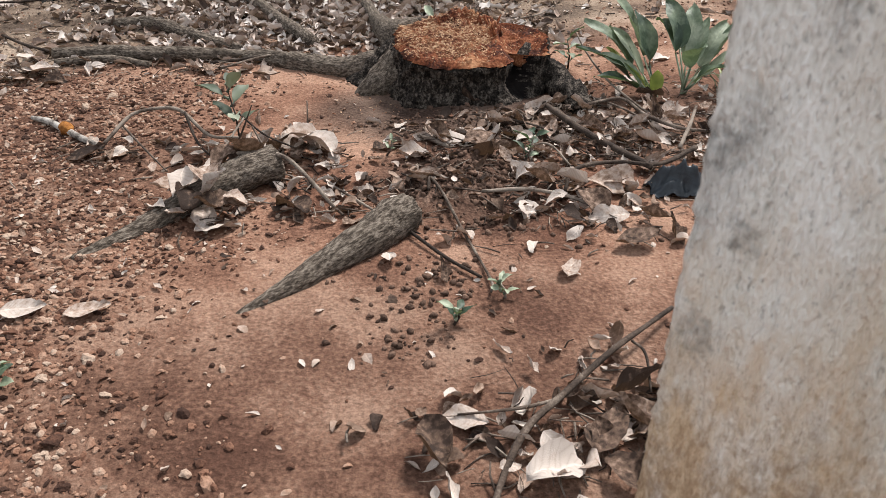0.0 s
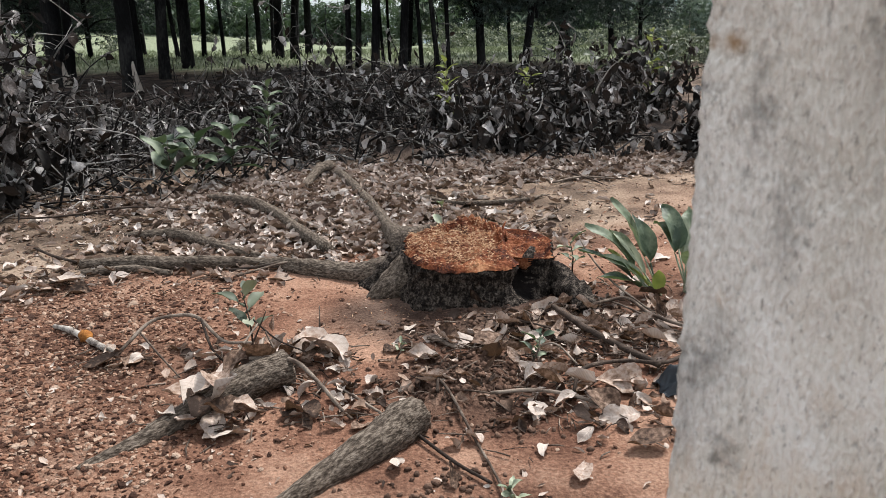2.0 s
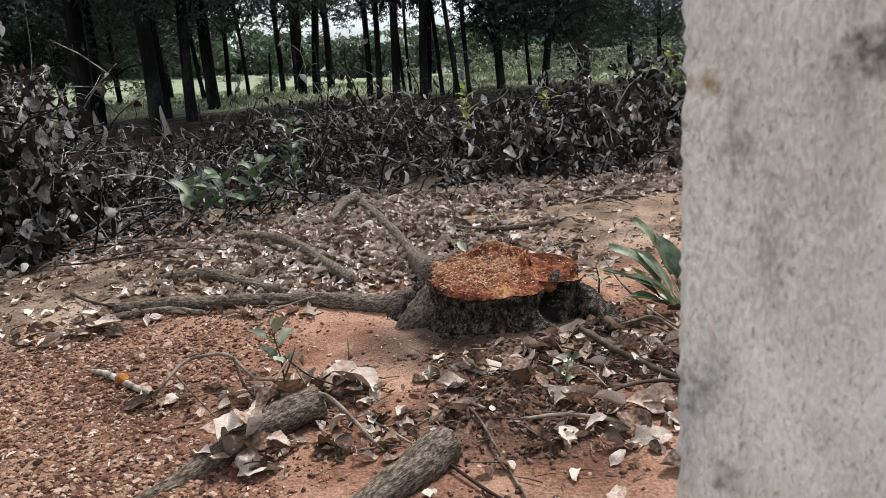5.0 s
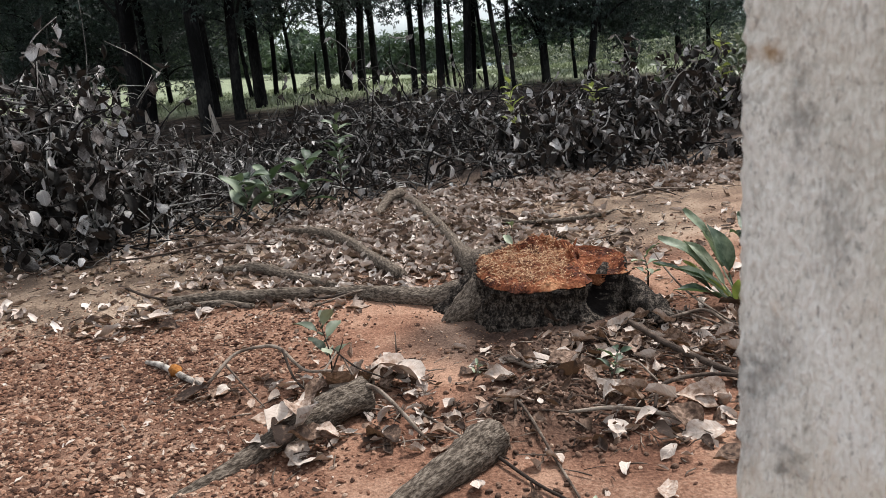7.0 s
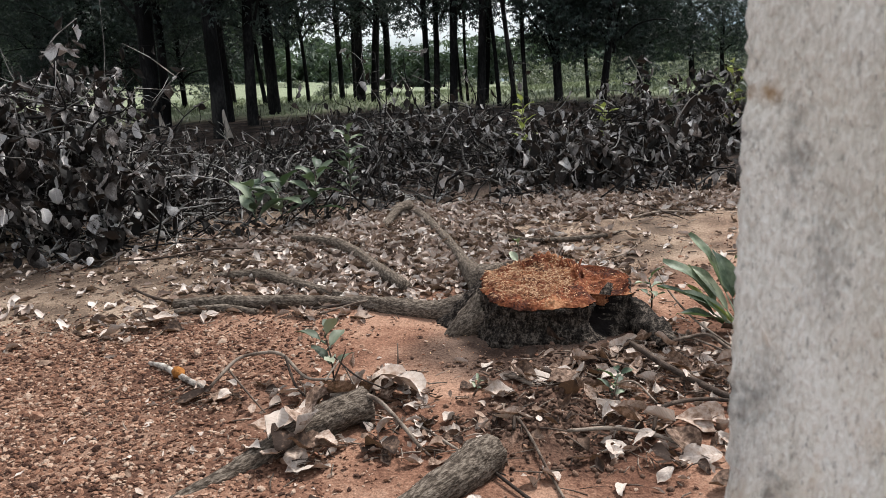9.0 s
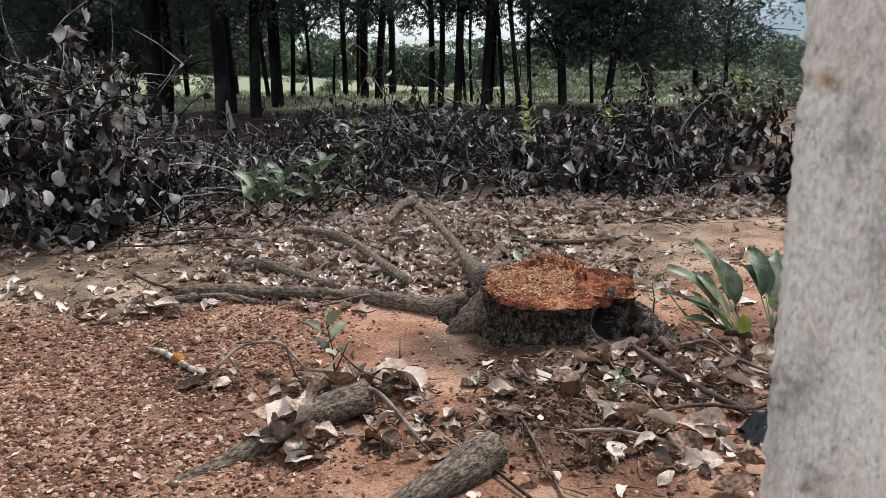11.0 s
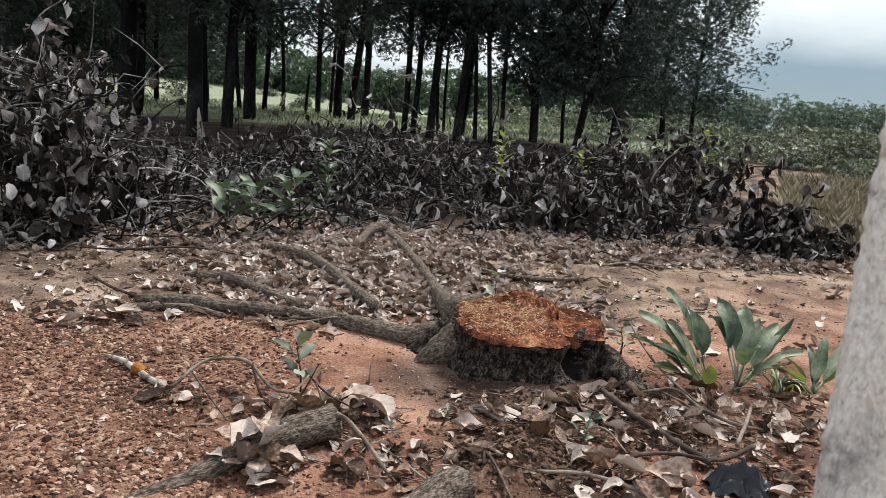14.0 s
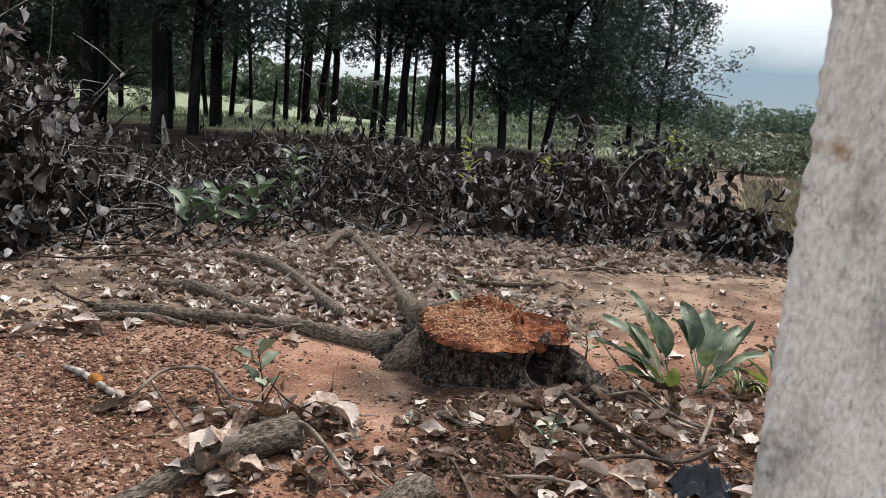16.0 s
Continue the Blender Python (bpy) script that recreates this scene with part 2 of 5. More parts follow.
def ground_material():
    m = material("soil", [(0.34, (0.110, 0.052, 0.034)), (0.5, (0.205, 0.107, 0.071)), (0.66, (0.30, 0.178, 0.124))], 3.2, 0.95, 0.9, 70, fine=0.5, bump_dist=0.012)
    n, l = m.node_tree.nodes, m.node_tree.links
    b = n["Principled BSDF"]
    ramp = b.inputs["Base Color"].links[0].from_node
    zone = n.new("ShaderNodeVertexColor")
    zone.layer_name = "zone"
    sep = n.new("ShaderNodeSeparateColor")
    l.new(zone.outputs["Color"], sep.inputs[0])
    last = ramp.outputs["Color"]
    driver_noise = ramp.inputs["Fac"].links[0].from_socket
    for channel, stops in (("Red", [(0.36, (0.095, 0.067, 0.050)), (0.5, (0.175, 0.124, 0.090)), (0.64, (0.28, 0.21, 0.158))]),
                           ("Green", [(0.3, (0.135, 0.16, 0.10)), (0.5, (0.19, 0.215, 0.14)), (0.7, (0.26, 0.285, 0.19))]),
                           # Blue: dark soil tones, also used as painted shade under brush and between stones.
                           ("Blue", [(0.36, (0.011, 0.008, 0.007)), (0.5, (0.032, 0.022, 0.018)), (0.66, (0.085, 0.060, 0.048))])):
        r2 = n.new("ShaderNodeValToRGB")
        el = r2.color_ramp.elements
        el.new(0.5)
        for k, (at, col) in enumerate(stops):
            el[k].position, el[k].color = at, (*col, 1)
        l.new(driver_noise, r2.inputs["Fac"])
        mx = n.new("ShaderNodeMixRGB")
        l.new(sep.outputs[channel], mx.inputs["Fac"])
        l.new(last, mx.inputs["Color1"])
        l.new(r2.outputs["Color"], mx.inputs["Color2"])
        last = mx.outputs["Color"]
    grain, range_, tint = n.new("ShaderNodeTexNoise"), n.new("ShaderNodeMapRange"), n.new("ShaderNodeMixRGB")
    grain.inputs["Scale"].default_value, grain.inputs["Detail"].default_value, grain.inputs["Roughness"].default_value = 95, 6, 0.8
    co = n.new("ShaderNodeTexCoord")
    l.new(co.outputs["Object"], grain.inputs["Vector"])
    l.new(grain.outputs["Fac"], range_.inputs["Value"])
    range_.inputs["From Min"].default_value, range_.inputs["From Max"].default_value = 0.36, 0.66
    range_.inputs["To Min"].default_value, range_.inputs["To Max"].default_value = 0.60, 1.32
    tint.blend_type = "MULTIPLY"
    tint.inputs["Fac"].default_value = 1.0
    l.new(last, tint.inputs["Color1"])
    l.new(range_.outputs[0], tint.inputs["Color2"])
    l.new(tint.outputs["Color"], b.inputs["Base Color"])
    return m


def concrete_material():
    """Weathered cast concrete: pits, upright grain, grey mould and ochre splash stains."""
    m = material("concrete", [(0.34, (0.60, 0.58, 0.53)), (0.5, (0.78, 0.76, 0.71)), (0.64, (0.87, 0.855, 0.815))], 9, 0.92, 1.0, 300, stretch=(1, 1, 0.35), fine=0.8, bump_dist=0.006)
    n, l = m.node_tree.nodes, m.node_tree.links
    b = n["Principled BSDF"]
    last = b.inputs["Base Color"].links[0].from_socket
    co = n.new("ShaderNodeTexCoord")

    def layer(last, colour, scale, stretch, low, high, most, height=None):
        mp, tex, rp = n.new("ShaderNodeMapping"), n.new("ShaderNodeTexNoise"), n.new("ShaderNodeMapRange")
        mp.inputs["Scale"].default_value = stretch
        l.new(co.outputs["Object"], mp.inputs["Vector"])
        l.new(mp.outputs["Vector"], tex.inputs["Vector"])
        tex.inputs["Scale"].default_value, tex.inputs["Detail"].default_value, tex.inputs["Roughness"].default_value = scale, 7, 0.65
        source = tex.outputs["Fac"]
        if height:
            sx, hr, ad = n.new("ShaderNodeSeparateXYZ"), n.new("ShaderNodeMapRange"), n.new("ShaderNodeMath")
            ad.operation = "ADD"
            l.new(co.outputs["Object"], sx.inputs[0])
            l.new(sx.outputs["Z"], hr.inputs["Value"])
            hr.inputs["From Min"].default_value, hr.inputs["From Max"].default_value = height
            hr.inputs["To Min"].default_value, hr.inputs["To Max"].default_value = 0.30, -0.30
            l.new(source, ad.inputs[0])
            l.new(hr.outputs[0], ad.inputs[1])
            source = ad.outputs[0]
        l.new(source, rp.inputs["Value"])
        rp.inputs["From Min"].default_value, rp.inputs["From Max"].default_value, rp.inputs["To Max"].default_value = low, high, most
        mx = n.new("ShaderNodeMixRGB")
        l.new(rp.outputs[0], mx.inputs["Fac"])
        l.new(last, mx.inputs["Color1"])
        mx.inputs["Color2"].default_value = (*colour, 1)
        return mx.outputs["Color"]

    last = layer(last, (0.58, 0.51, 0.40), 5, (1, 1, 0.7), 0.46, 0.68, 0.5)
    last = layer(last, (0.13, 0.125, 0.12), 11, (1, 1, 0.30), 0.56, 0.70, 0.5)
    last = layer(last, (0.16, 0.15, 0.14), 38, (1, 1, 0.4), 0.58, 0.70, 0.3)
    last = layer(last, (0.10, 0.09, 0.08), 190, (1, 1, 0.45), 0.57, 0.66, 0.5)
    last = layer(last, (0.60, 0.42, 0.25), 26, (1, 1, 0.5), 0.40, 0.80, 0.85, height=(0.72, 1.22))
    last = layer(last, (0.20, 0.105, 0.045), 150, (1, 1, 0.4), 0.50, 0.72, 0.55, height=(0.60, 1.15))
    for colour, centre, size, most in (((0.33, 0.19, 0.075), (0.363, 0.66, 1.377), (0.016, 0.03, 0.011), 0.85), ((0.10, 0.095, 0.09), (0.374, 0.645, 1.036), (0.012, 0.03, 0.026), 0.8),
                                       ((0.12, 0.115, 0.11), (0.356, 0.66, 1.112), (0.018, 0.03, 0.032), 0.7), ((0.11, 0.105, 0.10), (0.381, 0.645, 1.330), (0.016, 0.03, 0.070), 0.7),
                                       ((0.09, 0.085, 0.08), (0.452, 0.58, 1.392), (0.022, 0.04, 0.022), 0.85), ((0.16, 0.15, 0.14), (0.400, 0.62, 1.24), (0.014, 0.03, 0.06), 0.45),
                                       ((0.13, 0.12, 0.11), (0.352, 0.66, 1.345), (0.010, 0.02, 0.010), 0.7), ((0.12, 0.11, 0.10), (0.36, 0.65, 0.93), (0.02, 0.03, 0.03), 0.6)):
        sub, dv, ln, nz, ad, mr, mx = (n.new(k) for k in ("ShaderNodeVectorMath", "ShaderNodeVectorMath", "ShaderNodeVectorMath", "ShaderNodeTexNoise", "ShaderNodeMath", "ShaderNodeMapRange", "ShaderNodeMixRGB"))
        sub.operation, dv.operation, ln.operation, ad.operation = "SUBTRACT", "DIVIDE", "LENGTH", "MULTIPLY_ADD"
        sub.inputs[1].default_value, dv.inputs[1].default_value = centre, size
        nz.inputs["Scale"].default_value, nz.inputs["Detail"].default_value = 90, 5
        l.new(co.outputs["Object"], sub.inputs[0])
        l.new(co.outputs["Object"], nz.inputs["Vector"])
        l.new(sub.outputs[0], dv.inputs[0])
        l.new(dv.outputs[0], ln.inputs[0])
        l.new(nz.outputs["Fac"], ad.inputs[0])
        ad.inputs[1].default_value = 2.4
        l.new(ln.outputs["Value"], ad.inputs[2])
        l.new(ad.outputs[0], mr.inputs["Value"])
        mr.inputs["From Min"].default_value, mr.inputs["From Max"].default_value = 1.5, 2.4
        mr.inputs["To Min"].default_value, mr.inputs["To Max"].default_value = most, 0.0
        l.new(mr.outputs[0], mx.inputs["Fac"])
        l.new(last, mx.inputs["Color1"])
        mx.inputs["Color2"].default_value = (*colour, 1)
        last = mx.outputs["Color"]
    l.new(last, b.inputs["Base Color"])
    return m


M_SOIL, M_CONCRETE = ground_material(), concrete_material()


# ---- building helpers ----
def smooth(a, b, v):
    u = min(1.0, max(0.0, (v - a) / (b - a)))
    return u * u * (3 - 2 * u)


def bumpy(x, y):
    """Small unevenness of the trodden soil."""
    v = 0.016 * noise.noise((x * 1.3, y * 1.3, 0)) + 0.008 * noise.noise((x * 5, y * 5, 3)) + 0.004 * noise.noise((x * 17, y * 17, 7))
    d = abs((x - 0.33) * 0.85 - (y - 2.72) * 0.53)
    along = abs((x - 0.33) * 0.53 + (y - 2.72) * 0.85)
    ridge = (1 - smooth(0.04, 0.17, d)) * (1 - smooth(0.16, 0.36, along))
    v += 0.045 * math.exp(-((x - 0.43) / 0.36) ** 2 - ((y - 3.36) / 0.15) ** 2)
    return v + ridge * (0.055 + 0.035 * noise.noise((x * 22, y * 22, 1)))


def gz(x, y):
    """Height of the ground."""
    yy = max(y, -4.0)
    near = 0.0085 * max(-12, min(12, x)) - 0.0153 + 0.0511 * min(yy, 17.0)
    if y > 17:
        s = y - 17
        near += 0.24 * (1 - math.exp(-s / 4.7)) + 1.5 * smooth(-3, -24, x) * smooth(10, 50, s) + 0.15 * smooth(60, 200, s)
    if -6 < x < 6 and 0 < y < 12:
        near += bumpy(x, y)
    return near


def mesh_object(name, verts, faces, mat, parent=None, label="", smooth_shade=True):
    me = bpy.data.meshes.new(name)
    me.from_pydata([tuple(v) for v in verts], [], [tuple(f) for f in faces])
    me.update()
    if smooth_shade:
        me.polygons.foreach_set("use_smooth", [True] * len(me.polygons))
    for one in (mat if isinstance(mat, (list, tuple)) else [mat]):
        me.materials.append(one)
    ob = new(name, me)
    if parent:
        ob.parent = parent
        ob.matrix_parent_inverse = parent.matrix_basis.inverted()
    if label:
        tagged(ob, label)
    return ob


def thing(name, at, label, category, group="", kind=""):
    ob = new(name)
    ob.empty_display_size = 0.05
    ob.matrix_basis = Matrix.Translation(at)
    return tagged(ob, label, category, group, kind)


def spline(points, steps=6):
    """Points along a smooth curve through the given ones."""
    p = [Vector(q) for q in points]
    p = [2 * p[0] - p[1]] + p + [2 * p[-1] - p[-2]]
    out = []
    for k in range(1, len(p) - 2):
        a, b, c, d = p[k - 1:k + 3]
        for s in range(steps):
            u = s / steps
            out.append(0.5 * (2 * b + (c - a) * u + (2 * a - 5 * b + 4 * c - d) * u * u + (3 * b - a - 3 * c + d) * u ** 3))
    return out + [p[-2]]


def tube(path, radii, sides=6, rough=0.0, seed=0.0, fine=9.0, verts=None, faces=None, grain=None):
    """A tube along path, its radius running through radii; rough: uneven surface. Adds to verts and faces."""
    verts, faces = ([] if verts is None else verts), ([] if faces is None else faces)
    start, n = len(verts), len(path)
    side, gone = Vector((0.3, 0.1, 1.0)), 0.0
    for k, at in enumerate(path):
        gone += (at - path[k - 1]).length if k else 0.0
        ahead = (path[min(k + 1, n - 1)] - path[max(k - 1, 0)])
        ahead = ahead.normalized() if ahead.length > 1e-6 else Vector((0, 0, 1))
        u = ahead.cross(side)
        u = u.normalized() if u.length > 1e-3 else Vector((1, 0, 0))
        v = ahead.cross(u)
        side = u.cross(ahead)
        f = k / max(1, n - 1) * (len(radii) - 1)
        i = min(int(f), len(radii) - 2)
        r = radii[i] + (radii[i + 1] - radii[i]) * (f - i)
        for s in range(sides):
            a = 2 * math.pi * s / sides
            way = u * math.cos(a) + v * math.sin(a)
            rr = r
            if rough:
                q = (at + way * r) * fine
                ridge = noise.noise((math.cos(a) * 4 + seed, math.sin(a) * 4, k * 0.23)) + 0.7 * noise.noise((math.cos(a) * 10 + seed, math.sin(a) * 10, k * 0.5))
                rr = r * (1 + rough * noise.noise((q.x + seed, q.y, q.z)) + 0.55 * rough * ridge + 0.4 * rough * noise.noise((q.x * 3 + seed, q.y * 3, q.z * 3)))
            verts.append(at + way * rr)
            if grain is not None:
                grain += [gone + seed, rr * math.cos(a), rr * math.sin(a)]
    for k in range(n - 1):
        for s in range(sides):
            a, b = start + k * sides + s, start + k * sides + (s + 1) % sides
            faces.append((a, b, b + sides, a + sides))
    faces.append(tuple(start + s for s in range(sides))[::-1])
    faces.append(tuple(start + (n - 1) * sides + s for s in range(sides)))
    return verts, faces


def wood(name, path, radii, sides, rough, seed, fine, mat, parent=None, label=""):
    """A branch or root whose bark runs along it."""
    grain = []
    v, f = tube(path, radii, sides, rough, seed, fine, grain=grain)
    ob = mesh_object(name, v, f, mat, parent, label)
    ob.data.attributes.new("grain", "FLOAT_VECTOR", "POINT").data.foreach_set("vector", grain)
    return ob


def on_ground(points):
    """Points given as x, y and height over the ground."""
    return [Vector((x, y, gz(x, y) + h)) for x, y, h in points]


def blade(length, width, curl=0.0, fold=0.0, twist=0.0, wave=0.0, nu=6, nv=4, seed=0, crumple=0.0):
    """A leaf along +x from the origin: bent up by curl, folded along its rib, with a wavy edge."""
    rng = random.Random(seed)
    ph = rng.uniform(0, 6)
    verts, faces = [], []
    x = z = 0.0
    for i in range(nu + 1):
        u = i / nu
        w = width / 2 * (math.sin(math.pi * min(1, u ** 0.8)) ** 0.75 if 0 < u < 1 else 0.03)
        ang = curl * (u - 0.3)
        if i:
            x += length / nu * math.cos(ang)
            z += length / nu * math.sin(ang)
        for j in range(nv + 1):
            s = 2 * j / nv - 1
            roll_up = fold * abs(s)
            y = w * s * math.cos(roll_up * 0.9)
            dz = w * abs(s) * math.sin(roll_up) + wave * width * math.sin(ph + u * 7 + s * 2) * abs(s)
            tw = twist * u
            verts.append((x - dz * math.sin(ang), y * math.cos(tw) - dz * math.sin(tw), z + dz * math.cos(ang) * math.cos(tw) + y * math.sin(tw)))
    if crumple:
        off = Vector((seed * 7.3, ph, 0))
        verts = [tuple(Vector(p) + crumple * length * (noise.noise_vector(Vector(p) * (3.5 / length) + off) + 0.6 * noise.noise_vector(Vector(p) * (9 / length) + off))) for p in verts]
    for i in range(nu):
        for j in range(nv):
            a = i * (nv + 1) + j
            faces.append((a, a + 1, a + nv + 2, a + nv + 1))
    return verts, faces


def scatter(templates, poses):
    """Many copies of templates, (index, matrix) each, as one list of verts and faces."""
    temps = [(np.array(v, float), f) for v, f in templates]
    verts, faces, base = [], [], 0
    for k, m in poses:
        tv, tf = temps[k]
        a = np.array(m)
        verts.append(tv @ a[:3, :3].T + a[:3, 3])
        faces += [tuple(i + base for i in f) for f in tf]
        base += len(tv)
    return np.concatenate(verts).tolist(), faces


def leaf_lines(me, nu, nv):
    """Stores on a mesh of equal leaves how far along and across its leaf each point lies."""
    one = [(i / nu, 2 * j / nv - 1, 0.0) for i in range(nu + 1) for j in range(nv + 1)]
    many = np.tile(np.array(one).ravel(), len(me.vertices) // len(one))
    me.attributes.new("leaf", "FLOAT_VECTOR", "POINT").data.foreach_set("vector", many)


def turn(at, scale=1.0, rx=0.0, ry=0.0, rz=0.0):
    s = scale if isinstance(scale, tuple) else (scale,) * 3
    return Matrix.LocRotScale(at, Euler((rx, ry, rz)), s)


def pebble(seed, sub=1):
    rng = random.Random(seed)
    bm = bmesh.new()
    bmesh.ops.create_icosphere(bm, subdivisions=sub, radius=1)
    off = rng.uniform(0, 50)
    for v in bm.verts:
        v.co *= 1 + 0.75 * noise.noise(v.co * 1.6 + Vector((off, 0, 0)))
        v.co.z *= 0.62
    out = [tuple(v.co) for v in bm.verts], [tuple(x.index for x in f.verts) for f in bm.faces]
    bm.free()
    return out


# ---- ground ----
def build_ground():
    def axis(lo, hi, step, far_lo, far_hi):
        mid = list(np.arange(lo, hi, step))
        right, left, s = [hi], [lo], step
        while right[-1] < far_hi:
            s *= 1.16
            right.append(right[-1] + s)
        s = step
        while left[-1] > far_lo:
            s *= 1.16
            left.append(left[-1] - s)
        return left[:0:-1] + mid + right
    xs, ys = axis(-3.4, 3.8, 0.032, -600, 600), axis(1.0, 7.4, 0.032, -250, 900)
    nx = len(xs)
    verts = [(x, y, gz(x, y)) for y in ys for x in xs]
    faces = [(j * nx + i, j * nx + i + 1, (j + 1) * nx + i + 1, (j + 1) * nx + i) for j in range(len(ys) - 1) for i in range(nx - 1)]
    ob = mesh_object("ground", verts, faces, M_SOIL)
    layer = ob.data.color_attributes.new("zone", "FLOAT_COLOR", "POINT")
    cols = []
    for x, y, z in verts:
        k = 0.5 + 0.5 * noise.noise((x * 0.9, y * 0.9, 5)) + 0.25 * noise.noise((x * 3, y * 3, 2))
        tan = smooth(4.15, 4.9, y + 0.5 * (k - 0.5) + 0.75 * smooth(-0.9, -2.0, x)) * (1 - 0.75 * smooth(1.3, 2.2, x) * smooth(6.6, 4.4, y))
        grass = smooth(16.4, 18.6, y + 2.5 * (k - 0.5)) + 0.0
        # Floor under brush and trees is darkened, putting their shade into the soil colour.
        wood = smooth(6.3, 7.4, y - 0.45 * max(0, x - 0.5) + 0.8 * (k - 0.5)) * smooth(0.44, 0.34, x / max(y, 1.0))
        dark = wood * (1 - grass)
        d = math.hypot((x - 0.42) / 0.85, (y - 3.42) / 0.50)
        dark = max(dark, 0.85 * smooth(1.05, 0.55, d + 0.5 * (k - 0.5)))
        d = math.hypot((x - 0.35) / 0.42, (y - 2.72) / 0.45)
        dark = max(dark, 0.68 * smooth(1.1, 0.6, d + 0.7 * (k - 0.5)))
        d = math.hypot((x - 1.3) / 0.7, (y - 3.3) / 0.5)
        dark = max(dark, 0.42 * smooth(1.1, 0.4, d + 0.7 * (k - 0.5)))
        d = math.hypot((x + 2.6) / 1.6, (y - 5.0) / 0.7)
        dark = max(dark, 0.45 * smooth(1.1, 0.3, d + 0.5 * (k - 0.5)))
        # Soil beneath the gravel is darkened to paint in shade between the stones.
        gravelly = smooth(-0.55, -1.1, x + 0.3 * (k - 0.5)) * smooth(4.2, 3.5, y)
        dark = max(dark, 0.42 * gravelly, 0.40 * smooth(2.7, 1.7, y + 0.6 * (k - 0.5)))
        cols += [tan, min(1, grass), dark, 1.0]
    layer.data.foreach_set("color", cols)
    tagged(ob, "reddish laterite soil ground with dark patches, leaf mould, painted shade under brush and gravel, and a far grassy field", "ground", kind="structure")


build_ground()


# ---- concrete post beside the camera ----
def build_post():
    ang, wide, deep, tall = radians(-38), 0.30, 0.26, 2.6
    m = Matrix.Translation((0.316, 0.654, gz(0.4, 0.6) - 0.25)) @ Matrix.Rotation(0.012, 4, "Y") @ Matrix.Rotation(ang, 4, "Z")
    bm = bmesh.new()
    nx, nz = 40, 330
    # front face and the two side faces as one strip round the post, with a worn corner
    ring = [(0.0, deep)] + [(0.0, deep * (1 - k / 8)) for k in range(1, 7)]
    ring += [(0.0, 0.012), (0.004, 0.004), (0.010, 0.0)]
    ring += [(0.010 + (wide - 0.022) * k / nx, 0.0) for k in range(1, nx + 1)]
    ring += [(wide - 0.004, 0.004), (wide, 0.012), (wide, deep)]
    rows = []
    for j in range(nz + 1):
        z = tall * j / nz
        row = []
        for k, (x, y) in enumerate(ring):
            p = Vector((x, y, z))
            rough = 0.0022 * noise.noise(p * 14) + 0.0011 * noise.noise(p * 60) + 0.0008 * noise.noise(p * 170)
            chip = 0.0
            if x < 0.05 and y < 0.06:
                near = max(0.0, 1 - (x + y) / 0.034)
                chip = near * (0.005 + 0.007 * max(0, noise.noise(Vector((3, 1, z * 26)))) + 0.007 * noise.noise(p * 90) + 0.003 * noise.noise(p * 220))
            row.append(bm.verts.new((x + chip * 0.9, y + rough + chip * 0.6, z)))
        rows.append(row)
    for a, b in zip(rows, rows[1:]):
        for k in range(len(ring) - 1):
            bm.faces.new((a[k], a[k + 1], b[k + 1], b[k]))
        bm.faces.new((a[-1], a[0], b[0], b[-1]))
    bm.faces.new(rows[-1])
    bm.transform(m)
    me = bpy.data.meshes.new("concrete_post")
    bm.to_mesh(me)
    bm.free()
    me.polygons.foreach_set("use_smooth", [True] * len(me.polygons))
    me.materials.append(M_CONCRETE)
    ob = new("concrete_post", me)
    tagged(ob, "weathered grey concrete post with chipped edge and ochre soil stains", "post")


build_post()


# ---- tree stump ----
SX, SY = 0.43, 3.74
SZ = gz(SX, SY)


